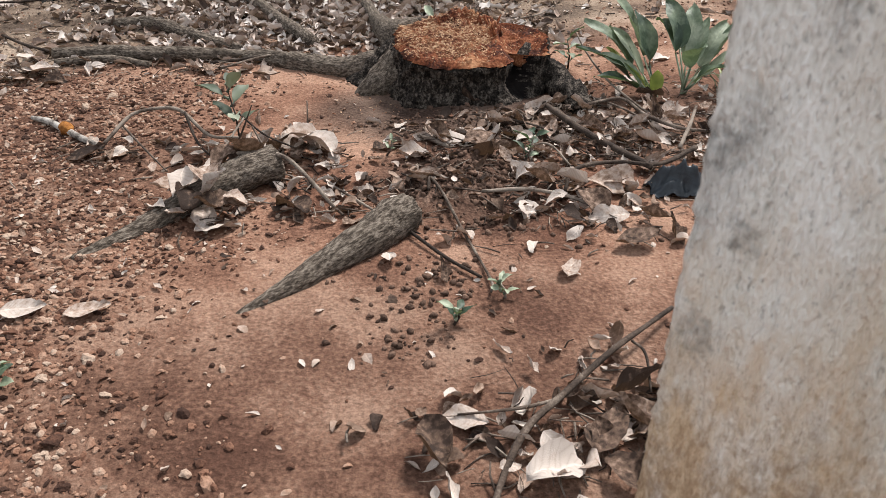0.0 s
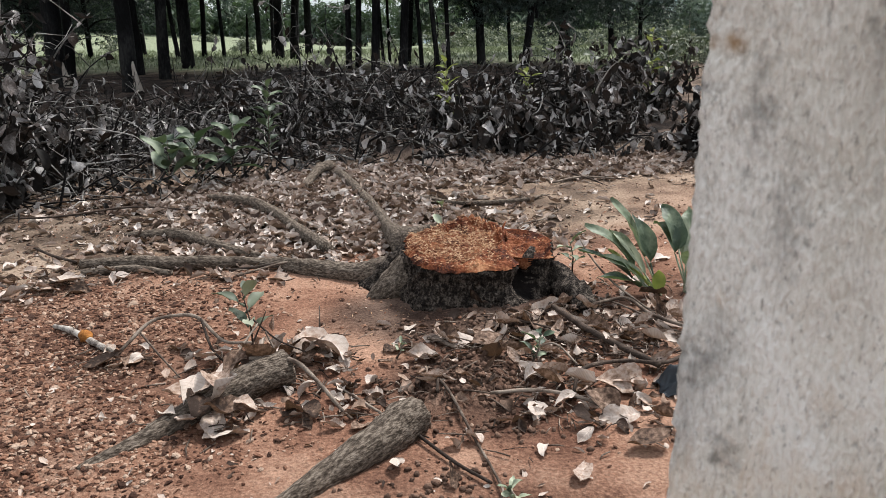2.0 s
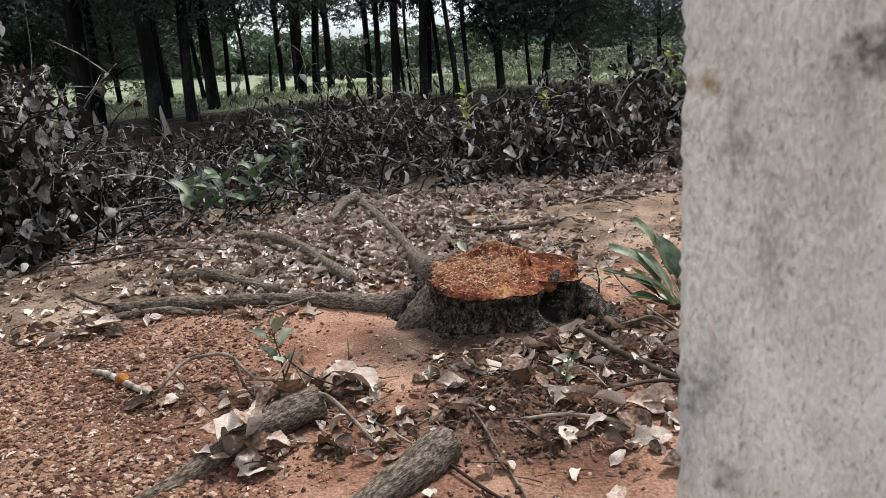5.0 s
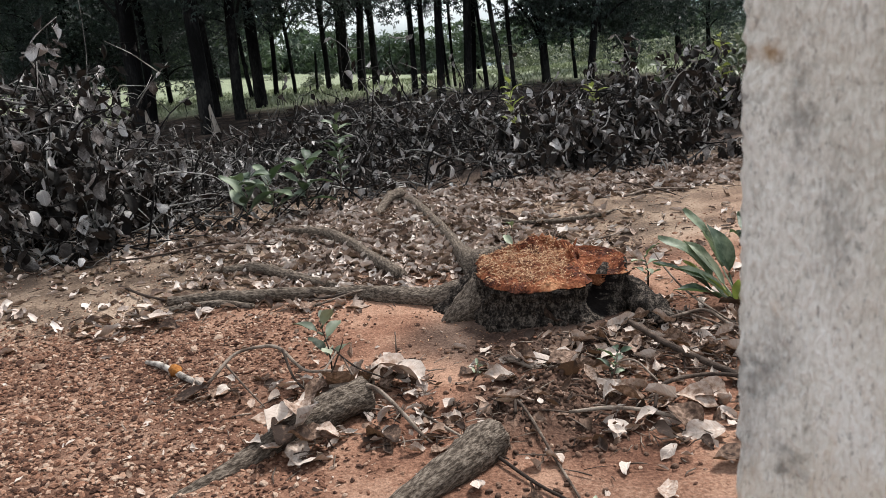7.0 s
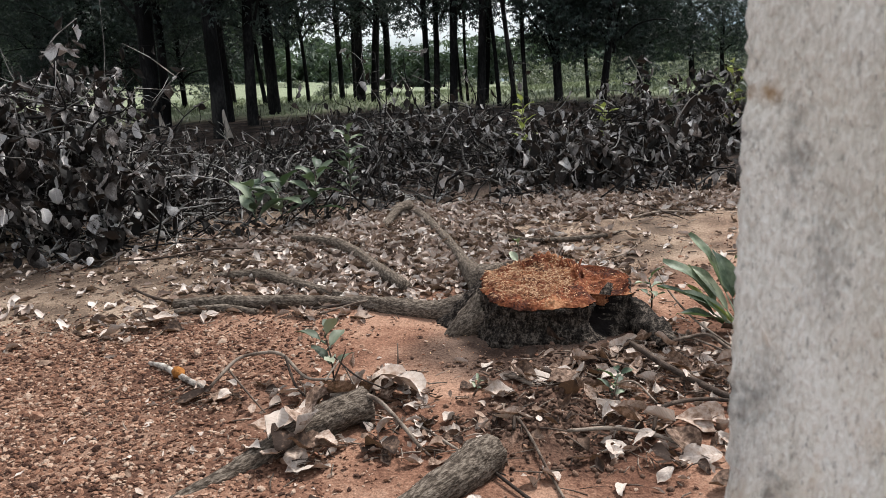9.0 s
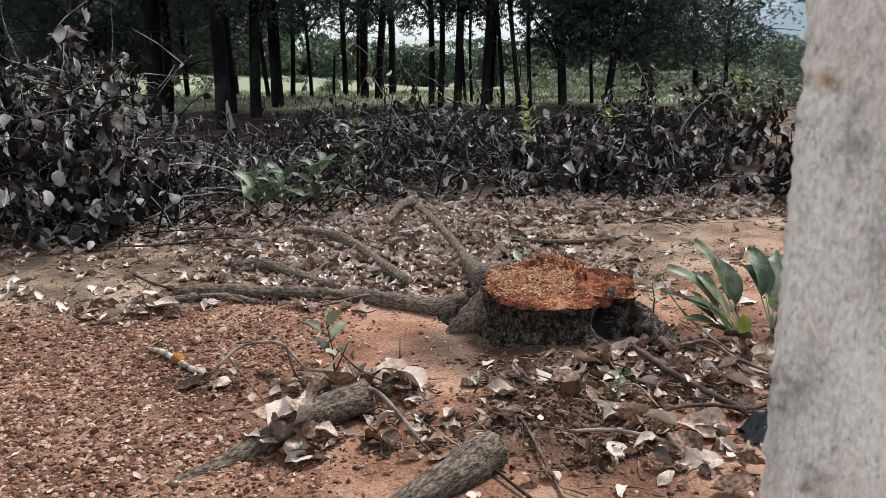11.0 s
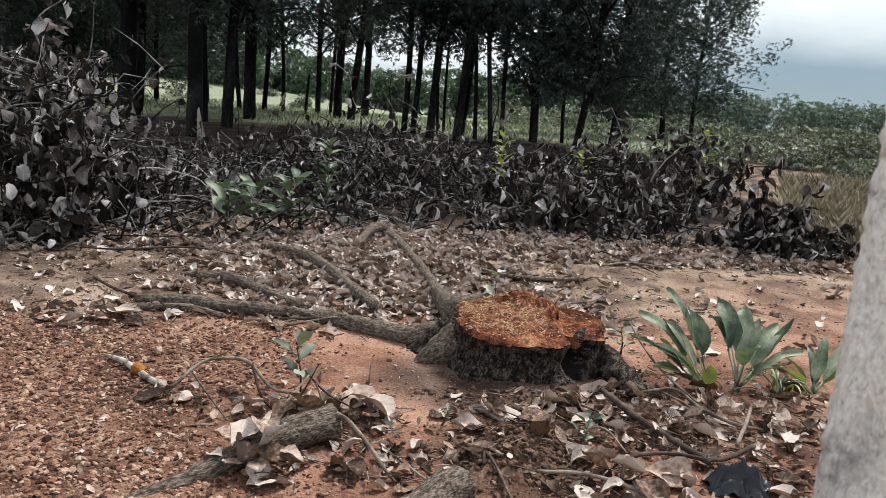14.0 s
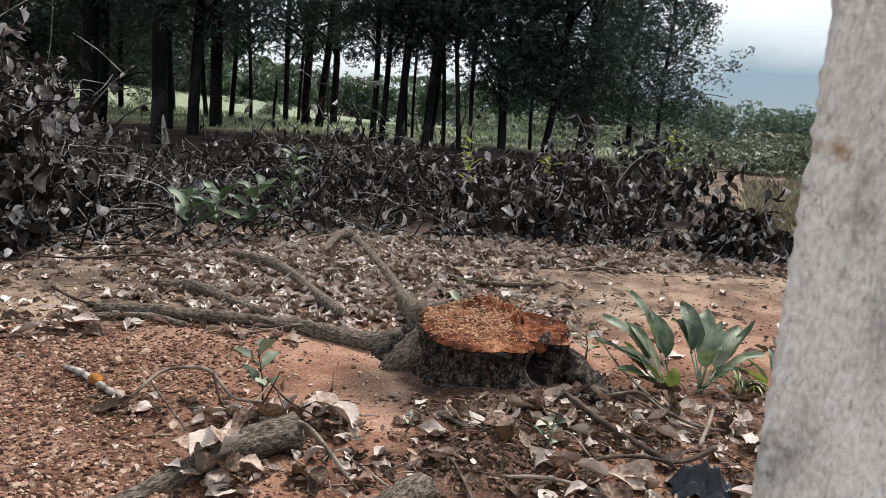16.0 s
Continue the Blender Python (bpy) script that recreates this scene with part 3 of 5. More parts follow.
def build_stump():
    st = thing("tree_stump", (SX, SY, SZ), "freshly cut tree stump with dark rough bark and orange wood", "tree stump")
    na, nh = 260, 44

    def lobe(a, centre, wide):
        d = (a - centre + math.pi) % (2 * math.pi) - math.pi
        return math.exp(-(d / wide) ** 2)

    def radius(a, h):
        flare = (1 - h) ** 2.0
        r = 0.372 + 0.018 * math.sin(3 * a + 1) + 0.012 * math.sin(5 * a)
        r += flare * (0.035 + 0.13 * lobe(a, radians(168), 0.26) + 0.16 * lobe(a, radians(122), 0.28))
        r -= (0.020 * (1 - h) ** 0.8 + 0.030 * math.exp(-((h - 0.62) / 0.25) ** 2)) * (lobe(a, radians(-100), 0.75) + 0.5 * lobe(a, radians(-30), 0.35))
        r += flare * 0.045 * lobe(a, radians(-72), 0.22) + flare * 0.03 * lobe(a, radians(-125), 0.2)
        r -= (0.25 * math.exp(-((h - 0.60) / 0.26) ** 2) + 0.10 * smooth(0.5, 1.0, h)) * lobe(a, radians(-42), 0.21)
        r += 0.035 * lobe(a, radians(-16), 0.24) * smooth(0.1, 0.4, h)
        r += 0.13 * (1 - h ** 2.5) * lobe(a, radians(158), 0.42) - 0.03 * h * lobe(a, radians(150), 0.7)
        return r

    def top(a, f):
        x, y = math.cos(a) * f, math.sin(a) * f
        return 0.208 + 0.006 * x + 0.030 * y - 0.03 * f * lobe(a, radians(-16), 0.3) + 0.012 * noise.noise((math.cos(a) * 2, math.sin(a) * 2, 4)) * f
    verts, faces = [], []
    for j in range(nh + 1):
        h = j / nh
        for i in range(na):
            a = 2 * math.pi * i / na
            r = radius(a, h)
            zz = -0.06 + (top(a, 1) + 0.06) * h
            p = Vector((math.cos(a) * r, math.sin(a) * r, zz))
            warp = 0.35 * noise.noise(p * 9)
            q = Vector((p.x * 16, p.y * 16, p.z * 10))
            q2 = Vector((p.x * 26 + warp, p.y * 26 - warp, p.z * 19))
            r2 = r + 0.018 * noise.noise(q) + 0.030 * (0.22 - abs(noise.noise(q2))) + 0.020 * (0.22 - abs(noise.noise(q2 * 2.3))) + 0.010 * (0.2 - abs(noise.noise(q2 * 4.6)))
            verts.append((SX + math.cos(a) * r2, SY + math.sin(a) * r2 * 0.95, SZ + zz))
    for j in range(nh):
        for i in range(na):
            a, b = j * na + i, j * na + (i + 1) % na
            faces.append((a, b, b + na, a + na))
    # Faces inside the notch are coloured black in place of its shade.
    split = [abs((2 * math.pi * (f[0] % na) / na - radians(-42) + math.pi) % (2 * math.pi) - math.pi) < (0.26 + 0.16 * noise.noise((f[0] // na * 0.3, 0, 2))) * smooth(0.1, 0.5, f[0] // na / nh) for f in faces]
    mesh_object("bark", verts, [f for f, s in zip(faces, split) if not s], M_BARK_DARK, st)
    mesh_object("hollow", verts, [f for f, s in zip(faces, split) if s], M_HOLLOW_SHADE, st, "hollow in the side, its inner shade painted black")
    rim = verts[nh * na:]
    cut, cf = [], []
    rings = 44
    for k in range(rings + 1):
        f = 1 - k / rings
        for i in range(na):
            x, y, z = rim[i]
            px, py = SX + (x - SX) * f, SY + (y - SY) * f
            q = Vector((px * 9, py * 9, 0))
            hollow = 0.05 * math.exp(-(((px - 0.68) / 0.08) ** 2 + ((py - 3.76) / 0.13) ** 2)) + 0.05 * math.exp(-(((px - 0.66) / 0.05) ** 2 + ((py - 3.58) / 0.08) ** 2))
            jag = 0.6 + 0.9 * abs(noise.noise((px * 30, py * 30, 8)))
            ridge = jag * (0.070 * math.exp(-(((px - 0.575) / 0.022) ** 2 + ((py - 3.82) / 0.13) ** 2)) + 0.050 * math.exp(-(((py - 4.03 + 0.5 * abs(px - 0.45)) / 0.028) ** 2 + ((px - 0.45) / 0.2) ** 2)))
            step = 0.022 * smooth(0.02, -0.02, (px - 0.59) + 0.25 * (py - 3.7)) - 0.018 * smooth(0.57, 0.62, px)
            edge = min(1, k / 3)
            dz = edge * (step + ridge - hollow + 0.014 * noise.noise(q) + 0.012 * noise.noise(q * 4) + 0.007 * noise.noise(q * 11))
            cut.append((px, py, SZ + top(2 * math.pi * i / na, f) + dz + (0.004 if k == 0 else 0.006)))
    for k in range(rings):
        for i in range(na):
            a, b = k * na + i, k * na + (i + 1) % na
            cf.append((a, b, b + na, a + na))
    mesh_object("cut_face", cut, cf, M_CUT, st, "rough orange cut wood covered in sawdust")
    # splinters left by the break
    rng = random.Random(5)
    for k in range(22):
        px, py = 0.28 + rng.uniform(0, 0.33), 3.97 + rng.uniform(-0.07, 0.07)
        if k > 13:
            px, py = 0.575 + rng.gauss(0, 0.012), 3.82 + rng.uniform(-0.11, 0.11)
        hh = rng.uniform(0.02, 0.06)
        z0 = SZ + 0.22
        base = Vector((px, py, z0))
        tip = base + Vector((rng.uniform(-0.03, 0.03), rng.uniform(-0.02, 0.03), hh + 0.02))
        v, f = tube([base, base.lerp(tip, 0.5), tip], [0.009, 0.007, 0.002], 5, 0.5, k)
        mesh_object("splinter", v, f, M_CUT, st)
    # sawdust and chips
    chips = []
    bit = ([(-0.5, -0.16, 0), (0.5, -0.12, 0.04), (0.45, 0.16, 0), (-0.5, 0.13, 0.05), (0, 0, 0.16)], [(0, 1, 4), (1, 2, 4), (2, 3, 4), (3, 0, 4), (3, 2, 1, 0)])
    while len(chips) < 5200:
        a, f = rng.uniform(0, 2 * math.pi), math.sqrt(rng.random()) * 0.97
        i = int(a / (2 * math.pi) * na) % na
        k = min(rings, int(round((1 - f) * rings)))
        x, y, z = cut[k * na + i]
        keep = 1.0 if x < 0.54 else 0.16
        if y < 3.55 + 0.1 * math.sin(x * 14):
            keep *= 0.3
        if rng.random() > keep:
            continue
        x, y = x + rng.uniform(-0.008, 0.008), y + rng.uniform(-0.008, 0.008)
        chips.append((0, turn((x, y, z + 0.003), rng.uniform(0.008, 0.019), rng.uniform(-0.5, 0.5), rng.uniform(-0.5, 0.5), rng.uniform(0, 6.3))))
    v, f = scatter([bit], chips)
    tagged(mesh_object("sawdust", v, f, M_CHIP, st, "pale orange sawdust chips", smooth_shade=False), kind="stuff")
    chips = []
    for _ in range(420):
        a, r = rng.uniform(0, 6.3), 0.42 + abs(rng.gauss(0, 0.28))
        x, y = SX + math.cos(a) * r, SY + math.sin(a) * r
        chips.append((0, turn((x, y, gz(x, y) + 0.004), rng.uniform(0.006, 0.016), rng.uniform(-0.4, 0.4), rng.uniform(-0.4, 0.4), rng.uniform(0, 6.3))))
    v, f = scatter([bit], chips)
    tagged(mesh_object("wood_chips", v, f, M_CHIP, None, smooth_shade=False), "pale wood chips scattered on the soil round the stump", "wood chips", kind="stuff")

    def root(points, radii, mat=M_BARK, seed=0.0, rough=0.22):
        wood("root", spline(on_ground(points), 10), radii, 30, rough, seed, 11, mat, st, "grey rough-barked surface root")
    root([(0.20, 3.80, 0.08), (0.02, 3.90, 0.045), (-0.22, 3.98, 0.02), (-0.42, 4.07, 0.022), (-0.66, 4.19, 0.008), (-0.80, 4.26, -0.03)], [0.13, 0.085, 0.052, 0.052, 0.042, 0.025], seed=1)
    root([(0.22, 3.78, 0.12), (0.08, 3.74, 0.06), (-0.02, 3.71, 0.01), (-0.10, 3.70, -0.04)], [0.13, 0.10, 0.06, 0.03], seed=4)
    root([(0.20, 3.95, 0.12), (0.09, 4.27, 0.08), (-0.01, 4.75, 0.04), (-0.10, 5.2, 0.04), (-0.24, 5.7, 0.045), (-0.42, 6.25, 0.06), (-0.55, 6.42, 0.0)], [0.14, 0.085, 0.045, 0.036, 0.034, 0.036, 0.032], seed=2)
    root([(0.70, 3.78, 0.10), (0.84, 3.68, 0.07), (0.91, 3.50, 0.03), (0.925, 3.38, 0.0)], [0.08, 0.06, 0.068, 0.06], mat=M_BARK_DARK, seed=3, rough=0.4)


build_stump()


# ---- fallen wood on the soil ----
def fallen(name, points, radii, label, category, mat=M_TWIG, sides=8, rough=0.15, seed=0.0, steps=8, group=""):
    return tagged(wood(name, spline(on_ground(points), steps), radii, sides, rough, seed, 14, mat), label, category, group)


fallen("fallen_branch", [(-1.72, 4.29, 0.02), (-1.45, 4.25, 0.03), (-1.19, 4.19, 0.03), (-0.90, 4.19, 0.03), (-0.70, 4.21, 0.025)], [0.030, 0.040, 0.042, 0.036, 0.024], "thick grey branch lying half sunk in red soil", "branch", M_BARK, 28, 0.2, 4, 14)
fallen("fallen_branch", [(-1.66, 4.14, 0.015), (-1.4, 4.16, 0.02), (-1.16, 4.07, 0.012)], [0.02, 0.024, 0.016], "thin grey branch lying beside the thicker one", "branch", M_BARK, 20, 0.15, 5)
fallen("fallen_branch", [(-1.66, 4.83, 0.01), (-1.45, 4.78, 0.03), (-1.27, 4.71, 0.035), (-0.92, 4.43, 0.03), (-0.72, 4.31, 0.02)], [0.022, 0.034, 0.036, 0.03, 0.02], "grey branch lying on leaf litter", "branch", M_BARK, 26, 0.2, 6)
fallen("fallen_branch", [(-1.34, 5.68, 0.05), (-1.08, 5.52, 0.06), (-0.89, 5.35, 0.045), (-0.57, 4.77, 0.035), (-0.35, 4.35, 0.03)], [0.024, 0.034, 0.042, 0.038, 0.040], "curved grey branch among fallen leaves", "branch", M_BARK, 26, 0.2, 7)
fallen("fallen_branch", [(-0.68, 5.9, 0.02), (-0.60, 6.25, 0.10), (-0.52, 6.45, 0.09)], [0.032, 0.038, 0.042], "short pale broken branch end", "branch", M_BARK, 26, 0.2, 8)
fallen("stick", [(-0.11, 5.54, 0.02), (0.16, 5.54, 0.03), (0.48, 5.38, 0.02), (0.93, 5.43, 0.02), (1.12, 5.56, 0.015)], [0.018, 0.022, 0.018, 0.016, 0.008], "thin brown stick on dry soil", "stick", M_BARK, 8, 0.15, 9)

log_root = fallen("surface_root", [(-0.95, 2.27, -0.012), (-0.77, 2.44, 0.0), (-0.60, 2.60, 0.04), (-0.48, 2.70, 0.062), (-0.36, 2.79, 0.07)], [0.018, 0.038, 0.055, 0.066, 0.062], "grey tapered root end rising from red soil", "root", M_BARK, 40, 0.16, 10, 16)
fallen("surface_root", [(-0.39, 1.95, -0.015), (-0.23, 2.085, 0.005), (-0.03, 2.27, 0.035), (0.06, 2.37, 0.045), (0.125, 2.435, 0.048)], [0.012, 0.036, 0.062, 0.070, 0.066], "grey tapered root with blunt cut end in red soil", "root", M_BARK, 44, 0.13, 11, 18)

TWIGS = [
    ([(-1.099, 3.08, 0.02), (-1.07, 3.10, 0.05), (-1.0, 3.2, 0.10), (-0.9, 3.22, 0.12), (-0.80, 3.21, 0.11), (-0.66, 3.05, 0.07), (-0.54, 3.03, 0.07)], [0.010, 0.011, 0.010, 0.010, 0.011, 0.009, 0.007]),
    ([(-1.04, 3.18, 0.07), (-0.92, 3.02, 0.04), (-0.79, 2.86, 0.008)], [0.006, 0.006, 0.004]),
    ([(-0.78, 3.19, 0.11), (-0.70, 3.02, 0.05), (-0.62, 2.93, 0.02)], [0.008, 0.007, 0.005]),
    ([(-0.50, 2.78, 0.11), (-0.40, 2.77, 0.115), (-0.31, 2.73, 0.11), (-0.21, 2.60, 0.08), (-0.14, 2.53, 0.03), (-0.10, 2.49, 0.012)], [0.009, 0.012, 0.012, 0.010, 0.009, 0.006]),
    ([(-0.18, 2.72, 0.03), (-0.06, 2.58, 0.02), (0.03, 2.48, 0.015)], [0.006, 0.007, 0.006]),
    ([(-0.62, 2.72, 0.02), (-0.56, 2.86, 0.10), (-0.50, 2.98, 0.17)], [0.008, 0.007, 0.005]),
    ([(-0.56, 2.98, 0.02), (-0.50, 2.95, 0.14), (-0.455, 2.93, 0.24)], [0.006, 0.005, 0.003]),
    ([(-0.52, 3.0, 0.18), (-0.42, 2.93, 0.12), (-0.30, 2.86, 0.09)], [0.005, 0.005, 0.004]),
    ([(-0.46, 2.92, 0.16), (-0.40, 2.83, 0.09), (-0.36, 2.80, 0.04)], [0.005, 0.005, 0.004]),
    ([(-0.27, 3.06, 0.0), (-0.265, 3.06, 0.10), (-0.26, 3.05, 0.20)], [0.006, 0.005, 0.003]),
    ([(0.745, 3.33, 0.05), (0.85, 3.10, 0.05), (0.95, 2.93, 0.045), (1.07, 2.77, 0.035)], [0.015, 0.019, 0.020, 0.018]),
    ([(0.70, 2.60, 0.02), (0.73, 2.67, 0.05), (0.80, 2.74, 0.05), (0.94, 2.785, 0.045), (1.11, 2.79, 0.04), (1.29, 2.91, 0.05)], [0.008, 0.011, 0.012, 0.011, 0.011, 0.015]),
    ([(0.39, 2.56, 0.04), (0.56, 2.57, 0.045), (0.71, 2.52, 0.04), (0.80, 2.45, 0.02)], [0.009, 0.010, 0.009, 0.006]),
    ([(0.145, 2.80, 0.015), (0.205, 2.67, 0.02), (0.25, 2.53, 0.018), (0.307, 2.36, 0.016), (0.365, 2.06, 0.015), (0.36, 1.99, 0.02)], [0.008, 0.008, 0.007, 0.007, 0.006, 0.005]),
    ([(0.20, 2.56, 0.02), (0.215, 2.68, 0.025), (0.285, 2.76, 0.02)], [0.008, 0.007, 0.005]),
    ([(0.115, 2.37, 0.02), (0.237, 2.19, 0.015), (0.34, 2.07, 0.015)], [0.008, 0.008, 0.006]),
    ([(0.89, 3.34, 0.04), (1.03, 3.40, 0.05), (1.13, 3.42, 0.05), (1.18, 3.24, 0.05), (1.28, 3.09, 0.05), (1.38, 3.05, 0.05)], [0.010, 0.010, 0.011, 0.011, 0.010, 0.008]),
    ([(1.02, 4.02, 0.18), (1.02, 3.78, 0.16), (1.07, 3.55, 0.10), (1.16, 3.38, 0.05), (1.24, 3.25, 0.02)], [0.004, 0.006, 0.007, 0.007, 0.006]),
    ([(1.24, 2.95, 0.03), (1.33, 3.10, 0.07), (1.39, 3.22, 0.09)], [0.012, 0.011, 0.009]),
    ([(0.30, 3.02, 0.015), (0.24, 3.07, 0.02), (0.18, 3.13, 0.015)], [0.012, 0.013, 0.010]),
    ([(0.86, 1.86, 0.03), (0.75, 1.76, 0.05), (0.63, 1.65, 0.06), (0.48, 1.51, 0.06), (0.37, 1.40, 0.05), (0.285, 1.23, 0.03), (0.26, 1.12, 0.01)], [0.009, 0.010, 0.011, 0.012, 0.012, 0.011, 0.009]),
    ([(0.46, 1.50, 0.05), (0.36, 1.47, 0.05), (0.22, 1.48, 0.03)], [0.006, 0.006, 0.004]),
    ([(0.70, 1.70, 0.05), (0.71, 1.62, 0.07), (0.70, 1.52, 0.04)], [0.005, 0.005, 0.004]),
    ([(0.98, 3.55, 0.02), (1.08, 3.36, 0.04), (1.2, 3.2, 0.03)], [0.007, 0.007, 0.005]),
    ([(0.62, 2.98, 0.02), (0.68, 2.85, 0.09), (0.74, 2.72, 0.06)], [0.005, 0.006, 0.004]),
    ([(0.50, 3.25, 0.02), (0.62, 3.16, 0.05), (0.80, 3.05, 0.04), (0.93, 2.99, 0.03)], [0.006, 0.006, 0.006, 0.004]),
    ([(-2.2, 4.7, 0.02), (-1.95, 4.45, 0.03), (-1.75, 4.30, 0.03)], [0.010, 0.012, 0.010]),
    ([(-0.86, 4.09, 0.02), (-0.66, 4.12, 0.03), (-0.50, 4.16, 0.05)], [0.012, 0.011, 0.008]),
    ([(-0.80, 4.00, 0.015), (-0.62, 4.08, 0.04), (-0.47, 4.13, 0.06)], [0.008, 0.008, 0.006]),
    ([(-2.9, 5.3, 0.03), (-2.3, 5.25, 0.04), (-1.8, 5.42, 0.05), (-1.3, 5.35, 0.03)], [0.008, 0.010, 0.010, 0.006]),
    ([(0.85, 4.9, 0.01), (1.0, 4.95, 0.02), (1.12, 5.1, 0.03)], [0.006, 0.007, 0.004]),
    ([(1.25, 5.95, 0.02), (1.5, 6.1, 0.03), (1.75, 6.0, 0.03)], [0.012, 0.012, 0.008]),
    ([(1.3, 6.3, 0.06), (1.55, 6.05, 0.03), (1.62, 5.85, 0.02)], [0.010, 0.010, 0.006]),
]
for k, (pts, rad) in enumerate(TWIGS):
    thick = max(rad) > 0.014
    fallen("stick" if thick else "twig", pts, [r * 0.76 for r in rad], "dry brown stick lying across fallen leaves" if thick else "thin dry brown twig on the soil", "stick" if thick else "twig", M_TWIG, 7, 0.12, 20 + k, 6, "twigs on the soil")


def pale_stick():
    st = thing("pale_stick", (-1.3, 3.25, gz(-1.3, 3.25)), "pale mottled stick with an orange fungus patch on gravel", "stick")
    v, f = tube(spline(on_ground([(-1.49, 3.39, 0.015), (-1.4, 3.33, 0.02), (-1.31, 3.25, 0.02), (-1.2, 3.16, 0.02), (-1.10, 3.08, 0.015)]), 8), [0.009, 0.013, 0.014, 0.013, 0.009], 9, 0.18, 3)
    mesh_object("stem", v, f, M_LICHEN, st)
    v, f = tube(spline(on_ground([(-1.315, 3.262, 0.022), (-1.29, 3.24, 0.026), (-1.265, 3.218, 0.022)]), 5), [0.015, 0.021, 0.014], 14, 0.8, 8)
    mesh_object("fungus", v, f, M_FUNGUS, st, "orange bracket fungus")


pale_stick()

# ---- fallen leaves ----
DEAD = [blade(1.0, w, curl=c, fold=fo, twist=tw, wave=wv, nu=8, nv=4, seed=s, crumple=0.07) for s, (w, c, fo, tw, wv) in enumerate([
    (0.56, 0.3, 0.35, 0.0, 0.06), (0.52, -0.5, 0.5, 0.3, 0.10), (0.62, 0.9, 0.7, -0.3, 0.12), (0.50, 1.1, 0.8, 0.5, 0.14),
    (0.60, -0.9, 0.4, 0.2, 0.16), (0.48, 0.2, 1.2, 0.1, 0.10), (0.56, -0.3, 0.15, -0.2, 0.12), (0.36, 1.3, 0.8, 0.6, 0.10)])]
DEAD_ME = []
for v, f in DEAD:
    me = bpy.data.meshes.new("dead_leaf")
    me.from_pydata(v, [], f)
    me.polygons.foreach_set("use_smooth", [True] * len(f))
    me.materials.append(M_DEAD)
    leaf_lines(me, 8, 4)
    DEAD_ME.append(me)


def leaf_matrix(rng, x, y, h, length, flat=0.22):
    yaw = rng.uniform(0, 6.3)
    return turn((x, y, gz(x, y) + h), length, rng.gauss(0, flat), rng.gauss(0, flat), yaw) @ Matrix.Translation((-0.5, 0, 0))


def place_leaf(kind, m, label):
    ob = new("dead_leaf", DEAD_ME[kind])
    ob.matrix_basis = m
    tagged(ob, label, "leaf", "fallen leaves near the stump")


rng = random.Random(21)
LABELS = ["dry brown leaf curled on the red soil", "pale grey-brown fallen leaf lying on the soil", "crinkled tan dead leaf among twigs", "dark brown curled dead leaf in the litter"]
CLUMPS = [  # x, y, spread x, spread y, count, height
    (-0.60, 2.57, 0.10, 0.08, 9, 0.07), (-0.52, 2.95, 0.12, 0.12, 14, 0.06), (-0.28, 2.98, 0.10, 0.10, 9, 0.05), (-0.16, 2.62, 0.14, 0.10, 9, 0.03),
    (0.10, 2.68, 0.10, 0.10, 6, 0.02), (0.42, 3.08, 0.20, 0.12, 11, 0.025), (0.66, 2.86, 0.16, 0.18, 26, 0.05), (0.80, 3.18, 0.20, 0.14, 26, 0.045),
    (0.70, 2.45, 0.20, 0.10, 14, 0.03), (1.05, 3.05, 0.25, 0.2, 26, 0.04), (1.40, 3.2, 0.22, 0.18, 24, 0.05), (1.35, 2.7, 0.12, 0.12, 7, 0.02),
    (0.45, 1.38, 0.16, 0.10, 17, 0.05), (0.62, 1.55, 0.12, 0.08, 9, 0.04), (-1.72, 4.05, 0.10, 0.10, 6, 0.03), (-1.85, 3.85, 0.25, 0.15, 6, 0.01),
    (0.9, 3.6, 0.16, 0.12, 10, 0.03), (-1.05, 3.0, 0.12, 0.08, 5, 0.02), (1.75, 3.45, 0.2, 0.15, 10, 0.03), (-0.85, 4.02, 0.12, 0.1, 4, 0.02),
]
for cx, cy, sx, sy, count, hi in CLUMPS:
    for _ in range(count):
        x, y = rng.gauss(cx, sx), rng.gauss(cy, sy)
        if math.hypot(x - SX, y - SY) < 0.42:
            continue
        kind = rng.randrange(8)
        place_leaf(kind, leaf_matrix(rng, x, y, 0.008 + rng.random() * hi, 0.055 + 0.105 * rng.random() ** 1.3, 0.45 if hi > 0.03 else 0.22), LABELS[kind % 4])
